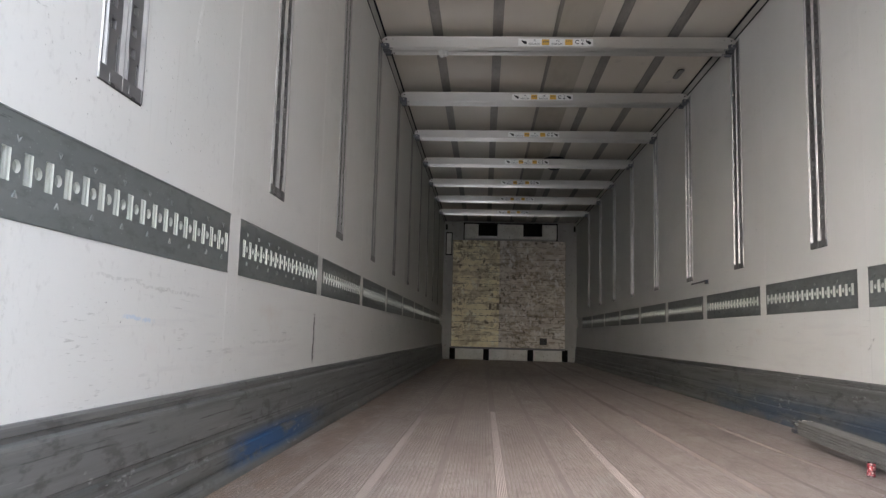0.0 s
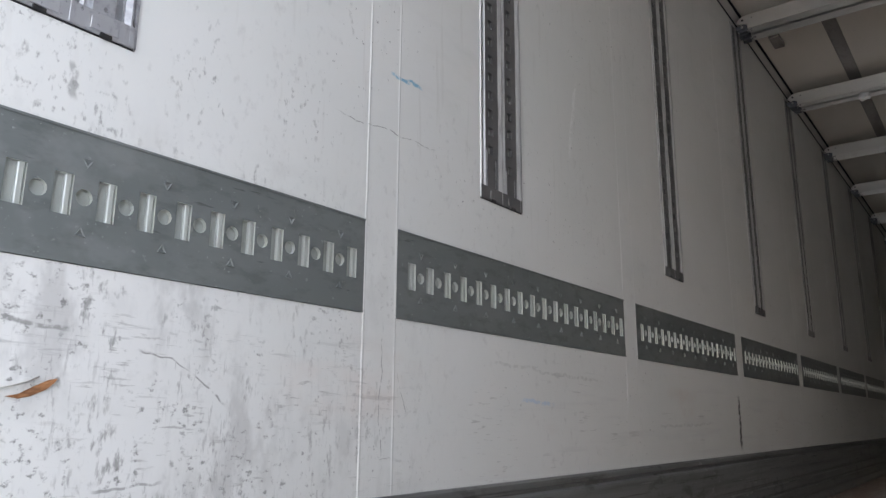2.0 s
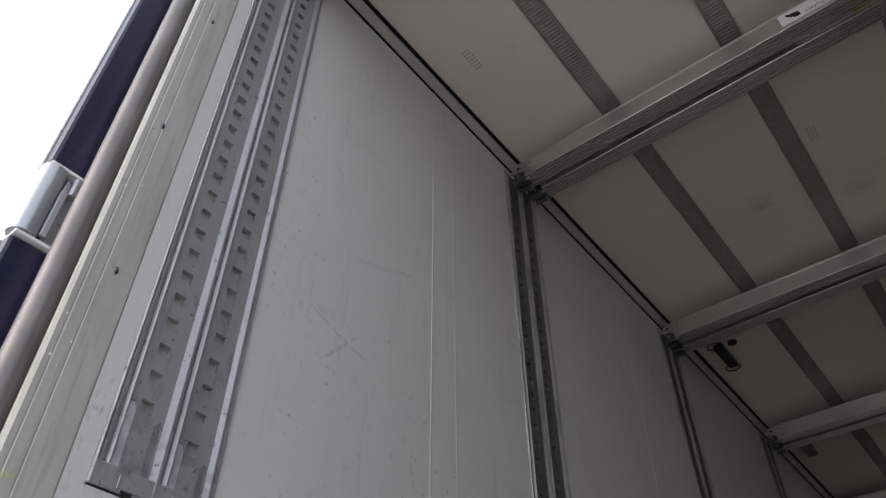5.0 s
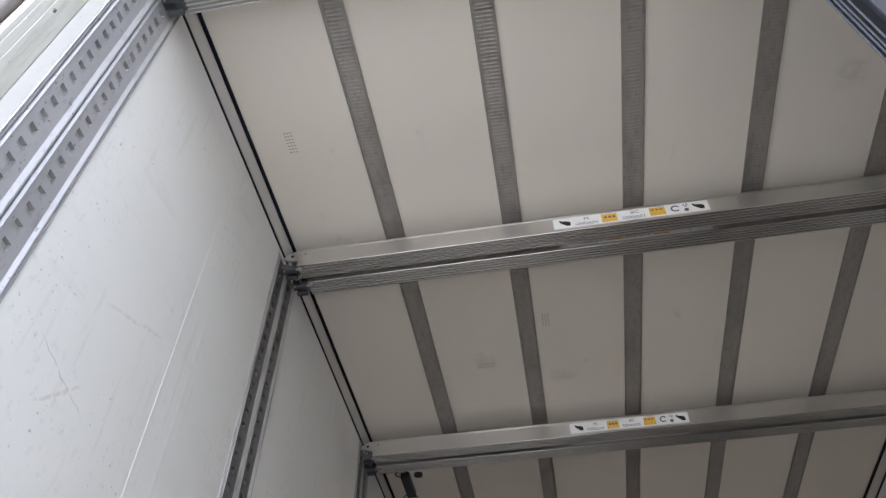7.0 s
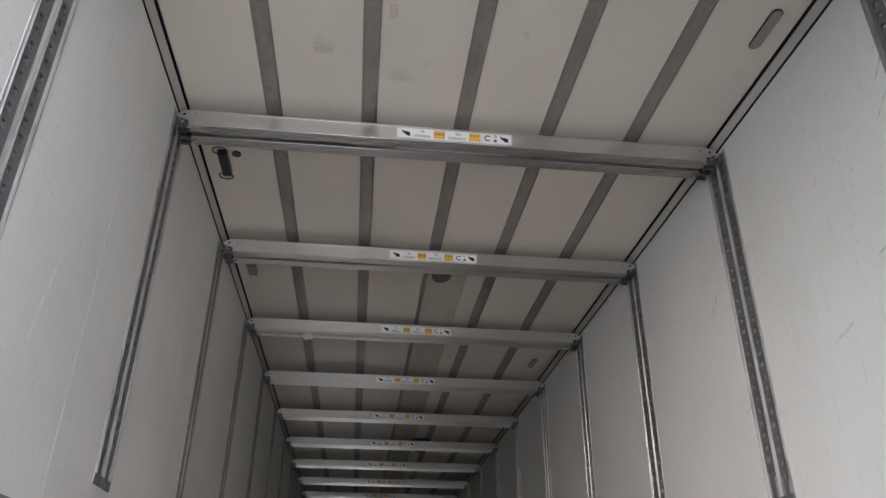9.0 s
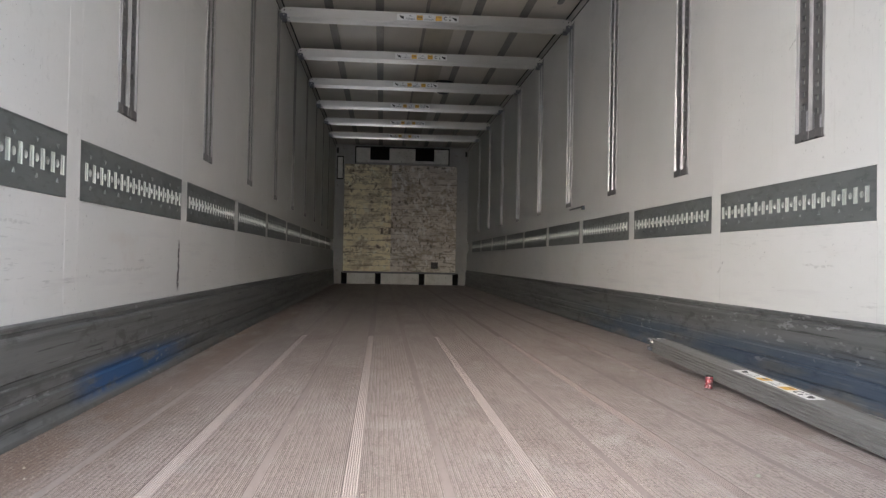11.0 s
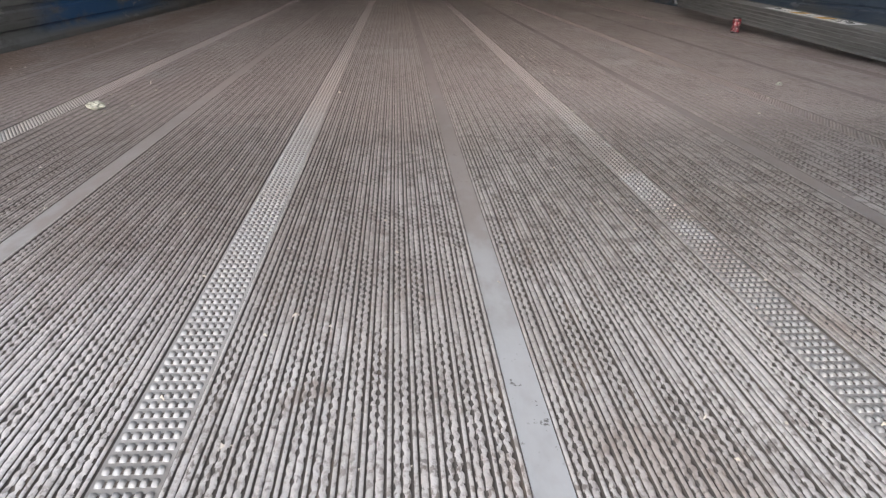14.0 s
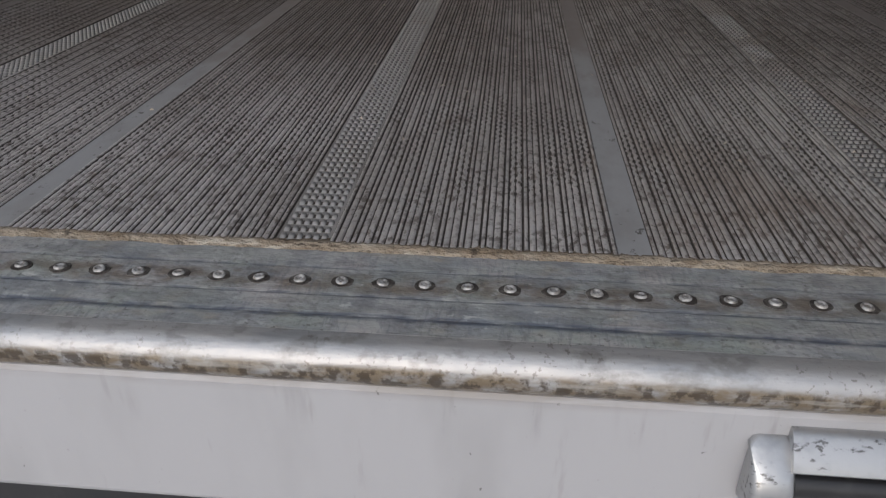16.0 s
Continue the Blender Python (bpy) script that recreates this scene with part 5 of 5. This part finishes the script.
for x0, x1 in ((-0.975, -0.465), (-0.355, 0.340), (0.450, 0.965)):
    part("skirt", box_bm((x0, YB + 0.012, 0.004), (x1, YB + 0.030, 0.198), 0.003), m_vent, bh, "pale skirt panel between the feet")
part("rail", box_bm((-1.06, YB - 0.012, 0.20), (1.02, YB, 0.235), 0.004), m_alu, bh, "worn metal bottom rail")
vent = empty("air_outlet", "white air outlet housing with two dark openings under the roof", "air outlet")
for x0, x1 in ((-0.85, -0.595), (-0.24, 0.237), (0.589, 0.85)):
    part("panel", box_bm((x0, YB, 2.235), (x1, L - 0.002, 2.505), 0.004), m_vent, vent)
for x0, x1 in ((-0.595, -0.24), (0.237, 0.589)):
    part("ledge", box_bm((x0, YB, 2.235), (x1, L - 0.002, 2.285), 0.003), m_vent, vent)
    # a matt black block stands in for the shade inside the opening
    part("opening", box_bm((x0, L - 0.03, 2.285), (x1, L - 0.004, 2.505)), m_void, vent, "fan opening backed with a black block for its shade")
bm = bmesh.new()
add_box(bm, (-0.87, YB - 0.006, 2.506), (0.87, L - 0.002, 2.53))
add_box(bm, (-0.87, YB - 0.006, 2.22), (-0.852, L - 0.002, 2.506))
add_box(bm, (0.852, YB - 0.006, 2.22), (0.87, L - 0.002, 2.506))
part("frame", bm, m_void, vent, "dark frame")
bx = empty("control_panel", "narrow dark-framed panel on the front wall", "panel")
bm = bmesh.new()
for a, b in (((-1.20, 1.92), (-1.185, 2.35)), ((-1.095, 1.92), (-1.08, 2.35)), ((-1.185, 1.92), (-1.095, 1.94)), ((-1.185, 2.33), (-1.095, 2.35))):
    add_box(bm, (a[0], L - 0.02, a[1]), (b[0], L, b[1]))
part("frame", bm, m_void, bx, "black frame")
part("cover", box_bm((-1.184, L - 0.012, 1.941), (-1.096, L, 2.329)), m_vent, bx)
for side in (-1, 1):
    tagged(part("wall_bracket", box_bm((side * 1.19 - 0.015, L - 0.03, 2.40), (side * 1.19 + 0.015, L, 2.50), 0.004), m_void), "small black bracket high on the front wall", "bracket")
tagged(part("cover_plate", box_bm((0.56, YB - 0.006, 0.30), (0.69, YB, 0.42), 0.003), m_ring), "small dark square plate on the bulkhead", "plate")

# ---- things on the ceiling ----
def ceiling_light(x, y, turn):
    li = empty("ceiling_light", "slim oblong ceiling light with a dark rim, switched off", "lamp", "ceiling lights")
    bm = bmesh.new()
    for hw, hl, z0, z1, mi in ((0.024, 0.105, -0.005, 0.0, 0),):
        pts = [(hw * math.cos(a), (hl - hw) + hw * math.sin(a)) for a in [math.pi * k / 8 for k in range(9)]]
        pts += [(hw * math.cos(a), -(hl - hw) + hw * math.sin(a)) for a in [math.pi + math.pi * k / 8 for k in range(9)]]
        add_extrusion(bm, pts, lambda p: (p[0], p[1], z0), lambda p: (p[0], p[1], z1))
    part("rim", bm, m_plastic, li, "dark rim")
    bm = bmesh.new()
    hw, hl = 0.0205, 0.1005
    pts = [(hw * math.cos(a), (hl - hw) + hw * math.sin(a)) for a in [math.pi * k / 8 for k in range(9)]]
    pts += [(hw * math.cos(a), -(hl - hw) + hw * math.sin(a)) for a in [math.pi + math.pi * k / 8 for k in range(9)]]
    add_extrusion(bm, pts, lambda p: (p[0], p[1], -0.009), lambda p: (p[0], p[1], -0.004))
    part("lens", bm, m_lens, li, "milky lens")
    li.matrix_basis = pose(x, y, H, 0, 0, turn)
    return li


lamp = ceiling_light(1.100, 1.600, 1)
copy_thing(lamp, pose(1.055, 5.53, H, 0, 0, 1))

# hook bracket: black plastic block with two wire loops and a round button
sensor = empty("hook_bracket", "black plastic hook bracket with wire loops fixed to the ceiling", "sensor")
bm = bmesh.new()
add_box(bm, (-1.125, 2.66, H - 0.035), (-1.080, 2.85, H), 0.006)
part("housing", bm, m_plastic, sensor)
for cy in (2.66, 2.88):
    cu = bmesh.new()
    pts = [Vector((-1.115 + 0.035 * math.cos(a), cy + 0.03 * math.sin(a), H - 0.012)) for a in [2 * math.pi * k / 12 for k in range(13)]]
    for p, q in zip(pts[:-1], pts[1:]):
        add_cyl(cu, p, q, 0.003, 6)
    part("wire_loop", cu, m_plastic, sensor, "thin black wire loop")
bm = bmesh.new()
add_cyl(bm, (-1.04, 2.69, H - 0.008), (-1.04, 2.69, H), 0.022, 16)
part("button", bm, m_plastic, sensor, "round black button")
tagged(part("ceiling_tab", box_bm((-1.135, 3.87, H - 0.028), (-1.080, 4.02, H), 0.003), m_strip), "small grey tab on the ceiling", "tab")

m_stamp = mat("faded_ink", (0.40, 0.38, 0.35), 0.5, 0)
for cx, cy, wx, wy in ((-1.080, 0.700, 0.030, 0.085), (-0.326, 1.675, 0.034, 0.075), (-0.596, 1.917, 0.075, 0.034)):
    bm = bmesh.new()
    nxs, nys = (3, 7) if wy > wx else (7, 3)
    for i in range(nxs):
        for k in range(nys):
            ax_, ay_ = cx - wx / 2 + wx * (i + 0.5) / nxs, cy - wy / 2 + wy * (k + 0.5) / nys
            add_box(bm, (ax_ - wx / nxs * 0.33, ay_ - wy / nys * 0.22, H - 0.0006), (ax_ + wx / nxs * 0.33, ay_ + wy / nys * 0.22, H))
    tagged(part("ink_stamp", bm, m_stamp), "faded grey ink stamp on the cream ceiling", "stamp", "ceiling stamps")

bm = bmesh.new()
rows = []
for i in range(40):
    y = 3.86 + 9.34 * i / 39
    rows.append([bm.verts.new((0.012 + 0.255 * k / 6, y, H - 0.004 - 0.012 * math.sin(math.pi * k / 6) * (0.6 + 0.4 * noise.noise((k * 0.7, y * 1.3, 2))))) for k in range(7)])
for r0, r1 in zip(rows[:-1], rows[1:]):
    for k in range(6):
        bm.faces.new((r0[k], r0[k + 1], r1[k + 1], r1[k]))
duct = smooth(part("air_duct", bm, m_duct), 60)
tagged(duct, "flat beige fabric air duct running along the ceiling", "air duct")
bm = bmesh.new()
bmesh.ops.create_uvsphere(bm, u_segments=18, v_segments=10, radius=1.0, matrix=Matrix.Translation((0.097, 3.90, H - 0.012)) @ Matrix.Diagonal((0.064, 0.095, 0.030, 1)))
for v in bm.verts:
    v.co.z -= 0.008 * noise.noise((v.co.x * 60, v.co.y * 14, 4)) if v.co.z < H - 0.015 else 0.0
smooth(part("gathered_end", bm, m_flap, duct, "bunched brown end of the duct"), 80)
bm = bmesh.new()
bmesh.ops.create_uvsphere(bm, u_segments=16, v_segments=8, radius=0.10, matrix=Matrix.Translation((0.34, 8.42, H - 0.03)) @ Matrix.Diagonal((1.3, 1, 1.2, 1)))
tagged(smooth(part("duct_collar", bm, m_plastic), 80), "dark sagging duct collar under the ceiling", "duct collar")


def crumple(name, centre, size, material, seed, label, category):
    bm = bmesh.new()
    bmesh.ops.create_icosphere(bm, subdivisions=3, radius=1.0)
    for v in bm.verts:
        k = 1 + 0.45 * noise.noise(v.co * 1.6 + Vector((seed, 0, 0))) + 0.25 * noise.noise(v.co * 4 + Vector((0, seed, 0)))
        v.co = Vector((v.co.x * size[0], v.co.y * size[1], v.co.z * size[2])) * k
    lowest = min(v.co.z for v in bm.verts)
    for v in bm.verts:
        v.co += Vector(centre)
        if name == "paper_scrap":
            v.co.z -= lowest
    return tagged(part(name, bm, material), label, category)


crumple("hanging_paper", (-0.785, BEAMS[4] + 0.06, BZ - 0.020), (0.036, 0.014, 0.030), m_tissue, 3.0, "white paper scrap hanging from a decking beam", "paper")
crumple("paper_scrap", (-0.737, 1.027, -0.001), (0.014, 0.009, 0.006), m_paper, 8.0, "small crumpled pale paper on the ribbed floor", "paper")
crumple("paper_scrap", (0.479, 1.292, -0.001), (0.0065, 0.005, 0.004), m_paper, 12.0, "tiny pale crumb of paper on the ribbed floor", "paper")

bm = bmesh.new()
add_box(bm, (W - 0.012, 5.42, 0.900), (W - 0.0005, 5.86, 0.912), 0.002)
add_box(bm, (W - 0.020, 5.42, 0.880), (W - 0.0005, 5.46, 0.912), 0.002)
tagged(part("wall_strap", bm, m_cast), "short dark metal strap hanging along the white wall", "strap")

# red tin beside the fallen beam
can = empty("red_tin", "small red printed tin standing by the fallen beam", "tin")
bm = bmesh.new()
add_cyl(bm, (0.874, 2.405, 0.004), (0.878, 2.407, 0.044), 0.0140, 20)
smooth(part("body", bm, m_redcan, can))
bm = bmesh.new()
add_cyl(bm, (0.874, 2.405, -0.001), (0.874, 2.405, 0.004), 0.0130, 20, 0.0140)
part("rim", bm, m_plastic, can, "dark rim")
bm = bmesh.new()
add_cyl(bm, (0.878, 2.407, 0.044), (0.8785, 2.4075, 0.049), 0.0140, 20, 0.0125)
part("rim", bm, m_plastic, can, "dark rim")

# torn hole in the left wall
tear = empty("wall_tear", "torn gash in the white wall showing brown plywood", "damage")
bm = bmesh.new()
pts = [(0.098, 0.446), (0.112, 0.449), (0.128, 0.458), (0.146, 0.467), (0.155, 0.4685), (0.151, 0.463), (0.143, 0.455), (0.126, 0.4465), (0.112, 0.4435)]
add_extrusion(bm, pts, lambda p: (-W - 0.002, p[0], p[1]), lambda p: (-W + 0.0022 + 0.002 * math.sin(p[0] * 90), p[0], p[1]))
part("splinter", bm, m_wood, tear, "bare brown plywood splinter")
bm = bmesh.new()
add_extrusion(bm, [(0.070, 0.450), (0.10, 0.4555), (0.122, 0.462), (0.136, 0.4695), (0.118, 0.4665), (0.096, 0.459), (0.070, 0.4535)],
              lambda p: (-W - 0.001, p[0], p[1]), lambda p: (-W + 0.006, p[0] - 0.004, p[1] + 0.002))
part("flap", bm, m_wall, tear, "lifted white skin")

# loose crumbs on the floor
random.seed(31)
vs, fs = [], []
for i in range(2600):
    y = 0.15 + 7.0 * random.random() ** 1.6
    if random.random() < 0.45:
        x = -1.19 + abs(random.gauss(0, 0.12)) if random.random() < 0.6 else 1.19 - abs(random.gauss(0, 0.14))
    else:
        x = random.uniform(-1.15, 1.15)
    r = random.uniform(0.0008, 0.0024) * (1.0 if y < 1.0 else 1.45) * (1.5 if random.random() < 0.06 else 1)
    n = len(vs)
    z = -0.0005
    for k in range(3):
        a = random.random() * 6.28
        vs.append((x + r * math.cos(a + 2.1 * k), y + 1.2 * r * math.sin(a + 2.1 * k), z))
    vs.append((x, y, z + r * random.uniform(0.6, 1.2)))
    fs += [(n, n + 1, n + 3), (n + 1, n + 2, n + 3), (n + 2, n, n + 3)]
me = bpy.data.meshes.new("floor_crumbs")
me.from_pydata(vs, [], fs)
me.materials.append(m_crumb)
tagged(new("floor_crumbs", me), "scattered pale crumbs and grit on the floor", "crumbs", kind="stuff")
